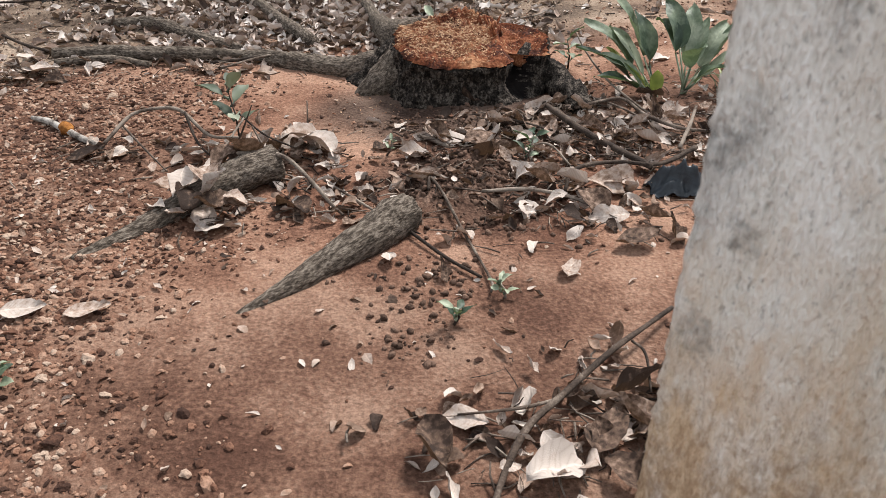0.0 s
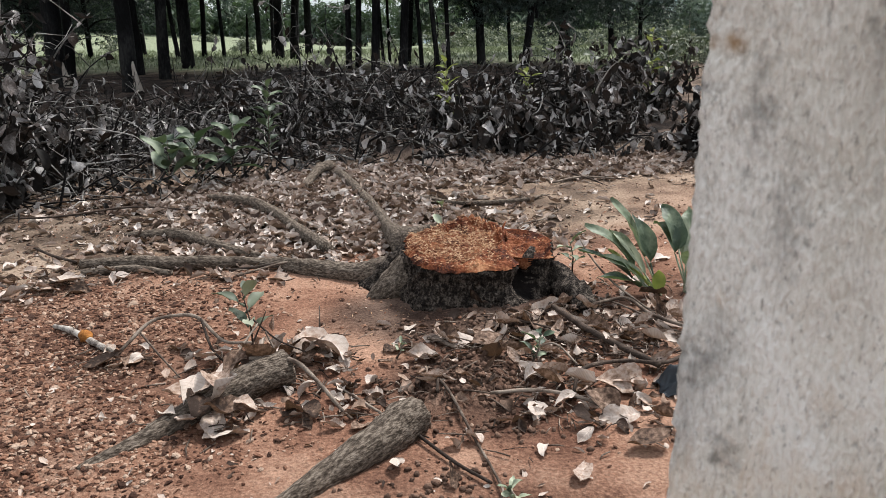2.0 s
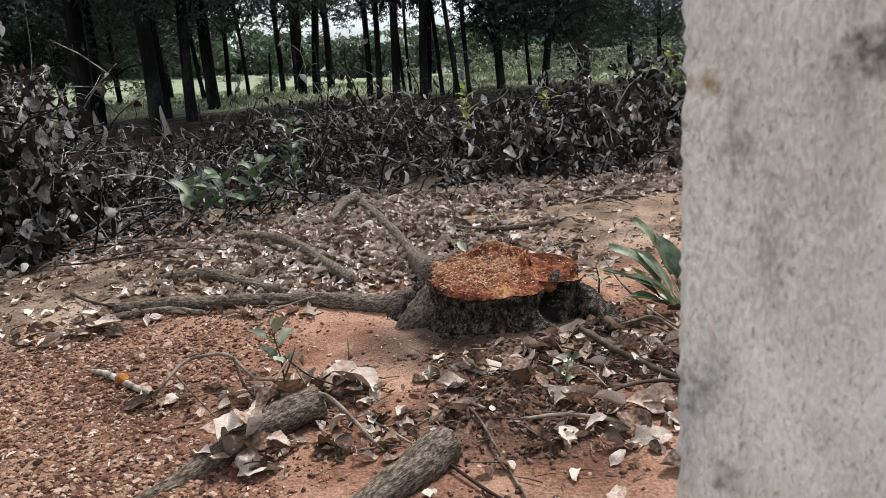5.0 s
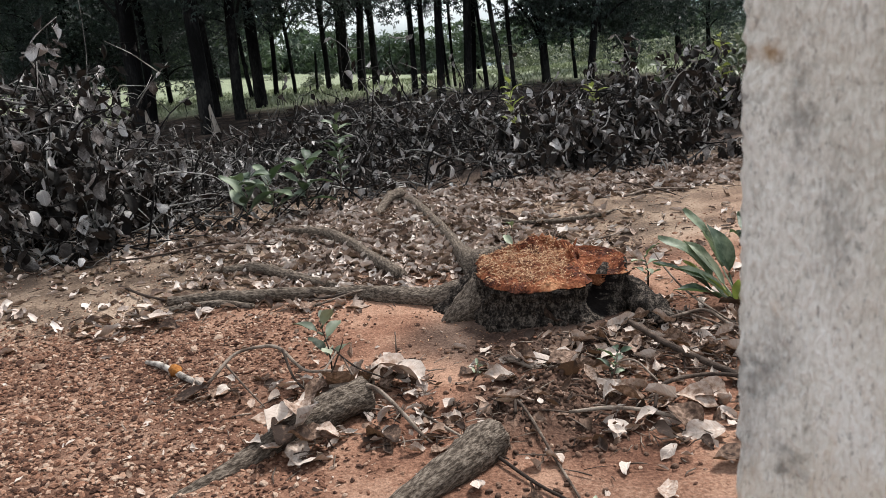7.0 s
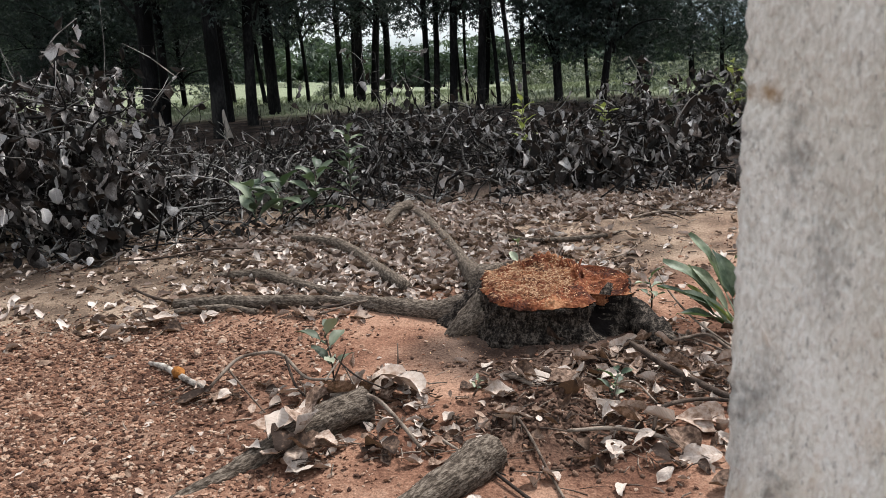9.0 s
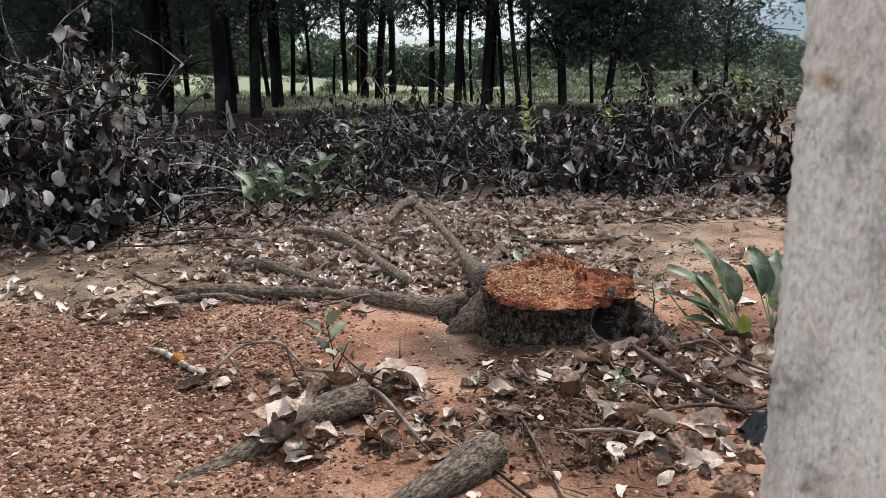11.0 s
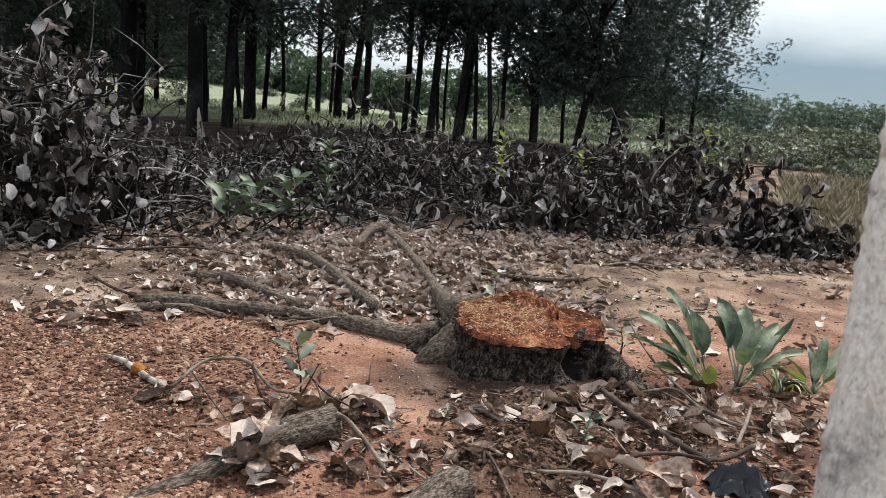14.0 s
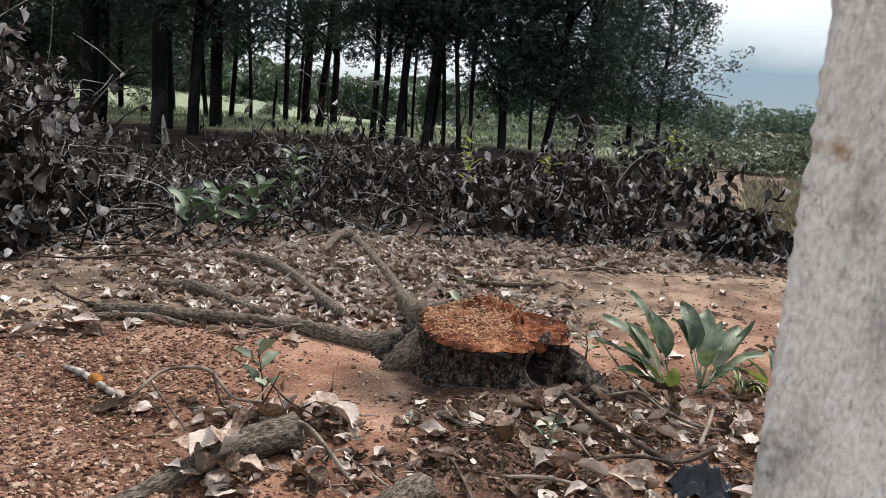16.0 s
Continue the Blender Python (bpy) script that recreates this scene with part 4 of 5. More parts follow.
# larger single leaves that catch the eye: x, y, height, length, turn, tip up, kind
SINGLES = [
    (-0.66, 2.56, 0.10, 0.16, 4.6, -0.5, 2), (-0.58, 2.60, 0.13, 0.15, 2.2, 0.2, 4), (-0.50, 2.52, 0.06, 0.16, 5.9, 0.1, 6), (-0.64, 2.46, 0.05, 0.15, 1.2, -0.3, 0), (-0.54, 2.47, 0.07, 0.14, 3.6, 0.3, 2), (-0.52, 2.42, 0.02, 0.16, 0.4, 0.0, 6),
    (-0.46, 2.80, 0.10, 0.20, 1.5, -0.8, 0), (-0.56, 2.80, 0.08, 0.17, 4.3, -0.3, 1), (-0.20, 2.94, 0.07, 0.20, 0.2, -0.4, 4), (0.72, 2.60, 0.07, 0.17, 2.1, -0.2, 5), (0.60, 2.62, 0.06, 0.16, 3.3, 0.2, 3), (0.78, 2.48, 0.05, 0.16, 5.2, -0.2, 4), (0.92, 2.66, 0.03, 0.18, 0.1, 0.0, 4),
    (-0.70, 2.62, 0.06, 0.17, 3.5, 0.1, 0), (-0.62, 2.50, 0.09, 0.15, 1.8, 0.4, 4), (-0.55, 2.56, 0.10, 0.15, 0.3, 0.5, 2), (-0.57, 2.46, 0.03, 0.16, 5.0, -0.1, 6),
    (-0.50, 2.86, 0.10, 0.19, 1.3, -0.6, 0), (-0.27, 2.97, 0.08, 0.21, 0.5, -0.35, 4), (-0.30, 3.0, 0.06, 0.20, 3.4, -0.2, 6), (0.44, 3.05, 0.03, 0.17, 0.6, -0.1, 4),
    (0.33, 3.08, 0.02, 0.16, 2.9, 0.05, 6), (0.58, 3.09, 0.02, 0.12, 5.6, 0.0, 0), (0.11, 3.24, 0.015, 0.07, 0.7, 0.2, 6), (0.05, 3.05, 0.012, 0.13, 0.4, 0.0, 6),
    (0.20, 2.93, 0.02, 0.10, 4.9, 0.1, 0), (0.40, 3.42, 0.03, 0.17, 2.7, 0.1, 3), (0.85, 2.62, 0.04, 0.17, 5.8, 0.1, 4), (0.64, 2.70, 0.05, 0.15, 3.6, 0.2, 5),
    (1.30, 2.62, 0.012, 0.17, 6.1, 0.0, 1), (1.36, 2.72, 0.012, 0.15, 0.2, 0.0, 0), (-0.82, 3.98, 0.04, 0.13, 0.9, 0.1, 6), (-0.72, 4.22, 0.02, 0.06, 0.9, 0.1, 6),
    (-1.80, 4.18, 0.05, 0.15, 4.0, 0.2, 6), (-1.66, 3.97, 0.04, 0.18, 0.1, 0.0, 0), (-1.70, 4.00, 0.04, 0.17, 2.8, 0.1, 1), (-1.86, 3.80, 0.03, 0.15, 0.3, 0.1, 2),
    (-0.98, 1.98, 0.015, 0.13, 0.2, 0.0, 0), (-0.80, 1.97, 0.015, 0.13, 0.35, 0.0, 0), (0.16, 1.36, 0.05, 0.17, 5.0, -0.2, 2), (0.42, 1.27, 0.07, 0.16, 0.3, 0.1, 4),
    (0.24, 1.47, 0.03, 0.12, 2.9, 0.1, 6), (0.56, 1.40, 0.05, 0.17, 1.0, 0.1, 6), (0.60, 1.27, 0.04, 0.16, 5.5, 0.0, 1), (0.68, 1.55, 0.05, 0.15, 0.4, 0.2, 5),
    (0.22, 2.10, 0.02, 0.10, 1.8, 0.3, 3), (0.06, 2.18, 0.02, 0.09, 4.8, 0.2, 0), (-0.05, 2.45, 0.012, 0.12, 0.5, 0.0, 6), (-0.28, 2.55, 0.03, 0.16, 2.6, 0.1, 4),
    (2.9, 5.55, 0.03, 0.17, 0.2, 0.3, 2), (1.7, 4.9, 0.01, 0.10, 0.2, 0.0, 0), (-0.12, 5.62, 0.06, 0.12, 0.5, 0.5, 6), (0.62, 2.10, 0.02, 0.11, 1.2, 0.1, 6),
]
for x, y, h, length, yaw, tip, kind in SINGLES:
    m = turn((x, y, gz(x, y) + h), length, rng.gauss(0, 0.15), -tip, yaw) @ Matrix.Translation((-0.5, 0, 0))
    place_leaf(kind, m, LABELS[kind % 4])

# litter too many to count, further off
DEAD_LOW = [blade(1.0, w, curl=c, fold=fo, wave=0.1, nu=4, nv=2, seed=s) for s, (w, c, fo) in enumerate([(0.5, 0.4, 0.4), (0.45, -0.7, 0.6), (0.55, 1.3, 0.8), (0.42, 0.2, 1.0), (0.6, -0.4, 0.2)])]


LITTER_LEAF = [blade(1.0, w, curl=c, fold=fo, twist=tw, wave=0.16, nu=5, nv=4, seed=40 + s, crumple=0.06) for s, (w, c, fo, tw) in enumerate([(0.55, 0.6, 0.5, 0.3), (0.48, -0.9, 0.7, -0.4), (0.6, 1.6, 0.9, 0.2), (0.45, 0.4, 1.2, 0.5), (0.62, -0.5, 0.3, -0.2)])]


def litter():
    rng = random.Random(31)
    poses = []
    while len(poses) < 11500:
        x, y = rng.uniform(-4.2, 5.0), rng.uniform(3.9, 7.6)
        band = smooth(4.75, 5.6, y - 0.25 * max(0, x - 0.6) + 0.2 * x * (x < 0)) if x < 0.2 else smooth(5.7, 6.3, y - 0.18 * (x - 0.2))
        band = max(band, 0.9 * math.exp(-(((x + 0.35) / 0.9) ** 2 + ((y - 5.0) / 0.6) ** 2)), 0.045 if x < 0.6 else 0.010)
        if x < -1.5 and y > 5.45 + 0.4 * (x + 2.6) * (x > -2.6) and rng.random() < 0.85:
            continue
        band *= smooth(0.75, 0.1, y - (max(5.35, 5.35 + 0.35 * (x + 3)) if x < 0.5 else 6.65))
        if rng.random() > band * (0.35 + 0.9 * abs(noise.noise((x * 1.5, y * 1.5, 9)))) or math.hypot(x - SX, y - SY) < 0.5:
            continue
        poses.append((rng.randrange(5), leaf_matrix(rng, x, y, 0.006 + 0.03 * rng.random() * band, rng.uniform(0.04, 0.14), 0.18)))
    v, f = scatter(LITTER_LEAF, poses)
    tagged(mesh_object("leaf_litter", v, f, M_LITTER), "dry pale brown leaf litter strewn over the soil", "leaf litter", kind="stuff")
    poses = []
    for n in range(2300):
        x, y = (rng.uniform(-2.6, 2.2), rng.uniform(1.2, 5.2)) if n < 900 else (rng.uniform(-2.6, 1.0), rng.uniform(4.0, 6.6))
        if math.hypot(x - SX, y - SY) > 0.46:
            poses.append((rng.randrange(5), leaf_matrix(rng, x, y, 0.004, rng.uniform(0.012, 0.05), 0.25)))
    v, f = scatter(DEAD_LOW, poses)
    scraps = mesh_object("leaf_scraps", v, f, M_DEAD)
    leaf_lines(scraps.data, 4, 2)
    tagged(scraps, "small torn scraps of dry leaf on the soil", "leaf litter", kind="stuff")


litter()


def debris():
    """Snapped twiglets and stalks in the litter."""
    rng = random.Random(37)
    verts, faces = [], []
    spots = [(cx, cy, sx * 1.2, sy * 1.2, count * 5) for cx, cy, sx, sy, count, hi in CLUMPS] + [(-0.4, 5.2, 1.1, 0.5, 700), (1.8, 6.3, 1.2, 0.35, 420), (-2.4, 5.2, 0.8, 0.3, 160), (-1.9, 4.3, 0.7, 0.4, 60)]
    for cx, cy, sx, sy, count in spots:
        for _ in range(count):
            x, y = rng.gauss(cx, sx), rng.gauss(cy, sy)
            if math.hypot(x - SX, y - SY) < 0.44:
                continue
            a, n = rng.uniform(0, 6.3), rng.uniform(0.02, 0.10)
            z = gz(x, y) + rng.uniform(0.003, 0.03)
            p = Vector((x, y, z))
            q = p + Vector((math.cos(a) * n, math.sin(a) * n, rng.gauss(0, 0.012)))
            q.z = max(q.z, gz(q.x, q.y) + 0.002)
            r = rng.uniform(0.0012, 0.0035)
            tube([p, p.lerp(q, 0.5) + Vector((rng.gauss(0, 0.004), rng.gauss(0, 0.004), 0.002)), q], [r, r, r * 0.6], 4, verts=verts, faces=faces)
    tagged(mesh_object("twig_debris", verts, faces, M_TWIG), "small snapped twigs and stalks in the litter", "twigs", kind="stuff")
    poses = []
    for cx, cy, sx, sy, count, hi in CLUMPS:
        for _ in range(count * 3):
            x, y = rng.gauss(cx, sx * 1.3), rng.gauss(cy, sy * 1.3)
            if math.hypot(x - SX, y - SY) > 0.44:
                poses.append((rng.randrange(8), leaf_matrix(rng, x, y, 0.005 + 0.02 * rng.random(), rng.uniform(0.03, 0.09), 0.4)))
    v, f = scatter(DEAD, poses)
    crumbs = mesh_object("crumbled_leaves", v, f, M_DEAD)
    leaf_lines(crumbs.data, 8, 4)
    tagged(crumbs, "crumbled dry brown leaf pieces between the larger leaves", "leaf litter", kind="stuff")


debris()


# ---- gravel and clods ----
def gravel():
    rng = random.Random(41)
    stones = [pebble(k) for k in range(8)]
    poses = []
    while len(poses) < 44000:
        x, y = rng.uniform(-3.2, 3.0), rng.uniform(1.0, 5.4)
        edge = -0.75 + 0.32 * noise.noise((y * 1.2, 0, 4)) + (0.35 if y < 2.6 else 0)
        dense = smooth(edge + 0.25, edge - 0.45, x) * smooth(4.4, 3.4, y)
        dense = max(dense, 0.03)
        if y < 2.2:
            dense *= 0.25 + 0.75 * smooth(-0.5, -1.0, x)
        if rng.random() > dense or math.hypot(x - SX, y - SY) < 0.45:
            continue
        s = 0.0028 + 0.0095 * rng.random() ** 2.2 + (0.013 * rng.random() if rng.random() < 0.02 else 0)
        poses.append((rng.randrange(8), turn((x, y, gz(x, y) + s * 0.25), (s * rng.uniform(0.7, 1.7), s, s * rng.uniform(0.55, 1.2)), rng.gauss(0, 0.3), rng.gauss(0, 0.3), rng.uniform(0, 6.3))))
    for _ in range(2600):
        x, y = rng.uniform(-2.5, 3.4), rng.uniform(3.9, 6.8)
        s = 0.003 + 0.007 * rng.random() ** 2.5
        if math.hypot(x - SX, y - SY) > 0.45:
            poses.append((rng.randrange(8), turn((x, y, gz(x, y) + s * 0.2), s, 0, 0, rng.uniform(0, 6.3))))
    v, f = scatter(stones, poses)
    tagged(mesh_object("gravel", v, f, M_STONE, smooth_shade=False), "loose reddish brown laterite gravel on the soil", "gravel", kind="stuff")
    poses = []
    for cx, cy, sx, sy, count in ((0.36, 2.72, 0.16, 0.17, 900), (0.45, 3.28, 0.30, 0.07, 280), (0.18, 2.05, 0.13, 0.10, 130), (0.10, 1.78, 0.08, 0.05, 50), (0.9, 2.9, 0.4, 0.3, 250)):
        for _ in range(count):
            x, y = rng.gauss(cx, sx), rng.gauss(cy, sy)
            s = 0.004 + 0.011 * rng.random() ** 2
            poses.append((rng.randrange(8), turn((x, y, gz(x, y) + s * 0.3), s, rng.gauss(0, 0.5), rng.gauss(0, 0.5), rng.uniform(0, 6.3))))
    v, f = scatter(stones, poses)
    tagged(mesh_object("soil_clods", v, f, M_CLOD), "crumbly dark brown soil clods near the stump", "soil clods", kind="stuff")


gravel()


# ---- black plastic bag ----
def bag():
    """A torn bag half pressed into the soil: a domed sheet with creases and a ragged open lip."""
    n, cx, cy = 44, 1.14, 2.65
    verts, faces = [], []
    for i in range(n + 1):
        for k in range(n + 1):
            u, v = 2 * i / n - 1, 2 * k / n - 1
            squash = 1 / max(1.0, math.sqrt(u * u + v * v))
            u, v = u * squash * (1 + 0.16 * noise.noise((u * 2, v * 2, 1))), v * squash * (1 + 0.16 * noise.noise((u * 2, v * 2, 5)))
            d = min(1.0, math.hypot(u, v))
            dome = 0.072 * (1 - d ** 2.6)
            crease = 0.070 * (0.35 - abs(noise.noise((u * 1.7 + 3, v * 1.2, 2)))) + 0.055 * (0.3 - abs(noise.noise((u * 3.6, v * 3.2 + 7, 4)))) + 0.018 * abs(noise.noise((u * 9, v * 9, 6)))
            lip = 0.050 * smooth(0.30, 0.0, abs(v + 0.35 + 0.25 * u)) * smooth(1.0, 0.6, d)
            x, y = cx + 0.125 * u + 0.02 * v, cy + 0.095 * v
            verts.append((x, y, gz(x, y) + 0.006 + dome * 0.75 + (crease - 0.012) * (1.15 - d * 0.7) + lip - 0.03 * smooth(0.16, 0.0, abs(v + 0.10 + 0.2 * u)) * smooth(0.9, 0.4, d)))
    for i in range(n):
        for k in range(n):
            a = i * (n + 1) + k
            faces.append((a, a + n + 1, a + n + 2, a + 1))
    ob = mesh_object("plastic_bag", verts, faces, M_PLASTIC)
    ob.modifiers.new("film", "SOLIDIFY").thickness = 0.002
    tagged(ob, "crumpled torn black plastic bag half pressed into red soil", "plastic bag")


bag()


# ---- green plants ----
def leaf_part(parent, base, yaw, rise, length, width, curl, mat, stalk=0.1, seed=0, fold=0.35, name="leaf", label=""):
    rng = random.Random(seed)
    base = Vector(base)
    way = Vector((math.cos(yaw) * math.cos(rise), math.sin(yaw) * math.cos(rise), math.sin(rise)))
    end = base + way * stalk
    if stalk > 0.01:
        v, f = tube([base, base.lerp(end, 0.5), end], [0.006, 0.005, 0.004], 6)
        mesh_object("stalk", v, f, mat, parent)
    v, f = blade(length, width, curl=curl, fold=fold, twist=rng.uniform(-0.4, 0.4), wave=0.09, nu=12, nv=6, seed=seed, crumple=0.022)
    m = Matrix.LocRotScale(end, Euler((rng.uniform(-0.5, 0.5), -rise, yaw)), None)
    leaf_lines(mesh_object(name, [m @ Vector(p) for p in v], f, mat, parent, label).data, 12, 6)


def broad_plant(x, y, leaves, label):
    pl = thing("broadleaf_plant", (x, y, gz(x, y)), label, "plant", "green plants beside the stump")
    for k, (yaw, rise, length, width, curl, stalk, lime) in enumerate(leaves):
        leaf_part(pl, (x + 0.01 * math.cos(k * 2), y + 0.01 * math.sin(k * 2), gz(x, y)), yaw, rise, length * 0.95, width * 1.12, curl * 0.9, M_LIME if lime else M_GREEN, stalk, seed=int(x * 100) + k)


broad_plant(1.33, 3.58, [(2.55, 1.10, 0.36, 0.10, -0.5, 0.20, 0), (2.85, 0.85, 0.34, 0.09, -0.9, 0.18, 0), (3.05, 0.62, 0.32, 0.085, -0.6, 0.16, 0), (2.9, 0.70, 0.30, 0.075, 0.0, 0.06, 1),
                         (2.3, 1.25, 0.28, 0.09, -0.8, 0.16, 0), (4.4, 1.2, 0.15, 0.06, -0.2, 0.02, 1), (3.4, 0.45, 0.28, 0.08, -0.7, 0.12, 0), (2.7, 0.95, 0.30, 0.08, -0.6, 0.12, 0), (3.2, 0.75, 0.26, 0.085, -0.8, 0.1, 0)], "green broad-leaved plant with drooping leaves beside the stump")
broad_plant(1.47, 3.60, [(2.2, 1.25, 0.26, 0.11, -1.3, 0.22, 0), (1.2, 1.2, 0.30, 0.10, -1.0, 0.16, 0), (0.35, 0.85, 0.34, 0.085, 0.2, 0.14, 0), (0.6, 0.95, 0.30, 0.095, -0.9, 0.14, 0), (5.2, 0.8, 0.20, 0.08, -0.8, 0.10, 0), (0.1, 0.7, 0.28, 0.08, -0.7, 0.12, 0),
                         (2.6, 1.2, 0.22, 0.10, -1.6, 0.20, 0), (4.6, 1.1, 0.20, 0.09, -1.4, 0.16, 0), (0.8, 1.15, 0.28, 0.09, -0.5, 0.12, 0)], "green broad-leaved plant with wilting leaves")
broad_plant(1.86, 3.64, [(0.6, 0.75, 0.34, 0.07, -0.2, 0.08, 0), (0.3, 0.55, 0.30, 0.06, -0.2, 0.06, 1), (2.6, 0.9, 0.2, 0.06, -0.9, 0.06, 0), (1.4, 0.9, 0.24, 0.06, -0.7, 0.05, 0), (0.9, 1.1, 0.26, 0.06, -0.4, 0.06, 0), (3.3, 0.7, 0.2, 0.06, -0.8, 0.06, 1)], "small green leafy plant among litter")


def strap_plant():
    x, y = 1.67, 3.60
    pl = thing("strap_leaf_plant", (x, y, gz(x, y)), "pale narrow-leaved tuft drooping over litter", "plant")
    rng = random.Random(8)
    for k in range(18):
        leaf_part(pl, (x + rng.uniform(-0.03, 0.03), y + rng.uniform(-0.03, 0.03), gz(x, y)), rng.uniform(0, 6.3), rng.uniform(0.8, 1.4), rng.uniform(0.16, 0.26), 0.014, -2.4, M_LIME if k % 3 == 0 else M_GREEN, 0.0, k)


strap_plant()


def seedling(x, y, tall, leaves, size, label, mat=None, seed=0):
    rng = random.Random(seed)
    pl = thing("seedling", (x, y, gz(x, y)), label, "plant")
    top = Vector((x + rng.uniform(-0.04, 0.04), y, gz(x, y) + tall))
    base = Vector((x, y, gz(x, y)))
    v, f = tube([base, base.lerp(top, 0.5) + Vector((0.01, 0, 0)), top], [0.005, 0.004, 0.002], 6)
    mesh_object("stem", v, f, M_TWIG, pl)
    for k in range(leaves):
        at = base.lerp(top, 0.3 + 0.7 * k / max(1, leaves - 1))
        leaf_part(pl, at, k * 2.4 + rng.uniform(-0.4, 0.4), rng.uniform(0.1, 0.9), size * rng.uniform(0.6, 1.1), size * 0.42, -0.6, mat or M_GREEN, size * 0.2, seed * 10 + k)


seedling(-0.55, 3.10, 0.26, 7, 0.13, "small green seedling growing through dead leaves", M_BUSH, seed=1)
seedling(0.58, 2.84, 0.13, 7, 0.07, "pale green weed sprouting from soil", seed=2)
seedling(0.40, 1.98, 0.06, 6, 0.05, "tiny green weed on bare soil", seed=3)
seedling(-0.92, 1.66, 0.05, 9, 0.07, "low green weed on gravelly soil", seed=4)
seedling(0.24, 1.86, 0.05, 5, 0.06, "tiny grey-green weed on bare soil", seed=5)
seedling(0.05, 2.98, 0.07, 8, 0.035, "tuft of tiny green weed", seed=6)
seedling(0.98, 3.95, 0.16, 6, 0.10, "green seedling with rounded leaves beside the stump", seed=7)
seedling(0.30, 4.12, 0.32, 3, 0.10, "green sprout behind the stump", seed=9)
for k, (x, y) in enumerate([(-1.72, 5.98), (-1.52, 6.12), (-1.30, 6.28), (-1.04, 6.5)]):
    seedling(x, y, (0.42, 0.36, 0.45, 0.75)[k], (9, 10, 12, 20)[k], (0.26, 0.24, 0.22, 0.15)[k], "green leafy shrub at the foot of the brush", M_SHRUB, 20 + k)


for k, (x, y, tall) in enumerate([(0.55, 8.3, 0.75), (2.2, 8.6, 0.9), (3.0, 9.2, 1.0), (3.3, 9.4, 0.9), (1.5, 8.8, 0.6), (3.7, 9.8, 0.9)]):
    seedling(x, y, tall, 16, 0.15, "yellow-green shoot growing among withered brush", M_LIME if k % 2 == 0 else M_BUSH, 40 + k)


# ---- brush of felled branches ----
def pile_height(x, y):
    """Height of the heap of felled branches over the ground."""
    front = 5.35 + 0.35 * (x + 3) if x < 0.5 else 6.65 - 0.05 * (x - 0.5)
    if x < -2.6:
        front = 5.3
    back = 10.5
    h = smooth(front - 0.1, front + 0.9, y) * smooth(back + 1.5, back - 1.5, y)
    tall = 0.19 + 1.2 * smooth(-0.42 * y, -0.53 * y, x) + 0.42 * math.exp(-((x + 0.9) / 1.2) ** 2) * smooth(6.8, 8.6, y) + 0.18 * smooth(-1.2, 0.3, x) + 0.40 * math.exp(-((x - 2.1) / 0.8) ** 2)
    return h * tall * smooth(0.5, -0.2, x - 1.7 - 0.5 * max(0.0, y - 7.2))


BRUSH_LEAF = [blade(1.0, w, curl=c, fold=fo, twist=tw, wave=0.14, nu=5, nv=4, seed=s, crumple=0.06) for s, (w, c, fo, tw) in enumerate(
    [(0.62, 0.7, 0.45, 0.3), (0.55, -0.9, 0.6, -0.4), (0.66, 1.3, 0.8, 0.5), (0.5, 0.4, 1.0, 0.7), (0.68, -0.5, 0.3, -0.2), (0.40, 1.2, 0.9, 0.8)])]


def branch_with_leaves(rng, at, yaw, rise, length, thick, leaf_count, leaf_size, verts, faces, leaves, droop=0.5, twigs=4.0):
    pts = [Vector(at)]
    a, e = yaw, rise
    n = 6
    for k in range(n):
        a += rng.gauss(0, 0.42)
        e += rng.gauss(0, 0.34) - droop * 0.12
        pts.append(pts[-1] + Vector((math.cos(a) * math.cos(e), math.sin(a) * math.cos(e), math.sin(e))) * (length / n))
        floor = gz(pts[-1].x, pts[-1].y) + thick
        if pts[-1].z < floor:
            pts[-1].z = floor
            e = abs(e) * 0.5
    path = spline(pts, 2)
    tube(path, [thick, thick * 0.75, thick * 0.3], 5, verts=verts, faces=faces)
    for _ in range(int(length * twigs)):
        b = path[rng.randrange(2, len(path))]
        tip = b + Vector((rng.gauss(0, 1), rng.gauss(0, 1), rng.gauss(0.1, 0.7))).normalized() * length * rng.uniform(0.12, 0.38)
        tip.z = max(tip.z, gz(tip.x, tip.y) + 0.02)
        bend = b.lerp(tip, 0.5) + Vector((rng.gauss(0, 0.03), rng.gauss(0, 0.03), rng.gauss(0.02, 0.03)))
        tube([b, bend, tip], [thick * 0.45, thick * 0.35, thick * 0.15], 4, verts=verts, faces=faces)
        for _ in range(rng.randrange(0, 2 + leaf_count // 4)):
            s = leaf_size * rng.uniform(0.5, 1.25)
            leaves.append((rng.randrange(6), turn(tip + Vector((rng.gauss(0, 0.04), rng.gauss(0, 0.04), rng.gauss(-0.02, 0.03))), s, rng.gauss(0, 0.7), rng.uniform(0.5, 1.7), rng.uniform(0, 6.3))))
    for _ in range(leaf_count):
        b = path[rng.randrange(3, len(path))]
        s = leaf_size * rng.uniform(0.5, 1.25)
        leaves.append((rng.randrange(6), turn(b + Vector((rng.gauss(0, 0.04), rng.gauss(0, 0.04), 0)), s, rng.gauss(0, 0.7), rng.uniform(0.3, 1.7), rng.uniform(0, 6.3))))


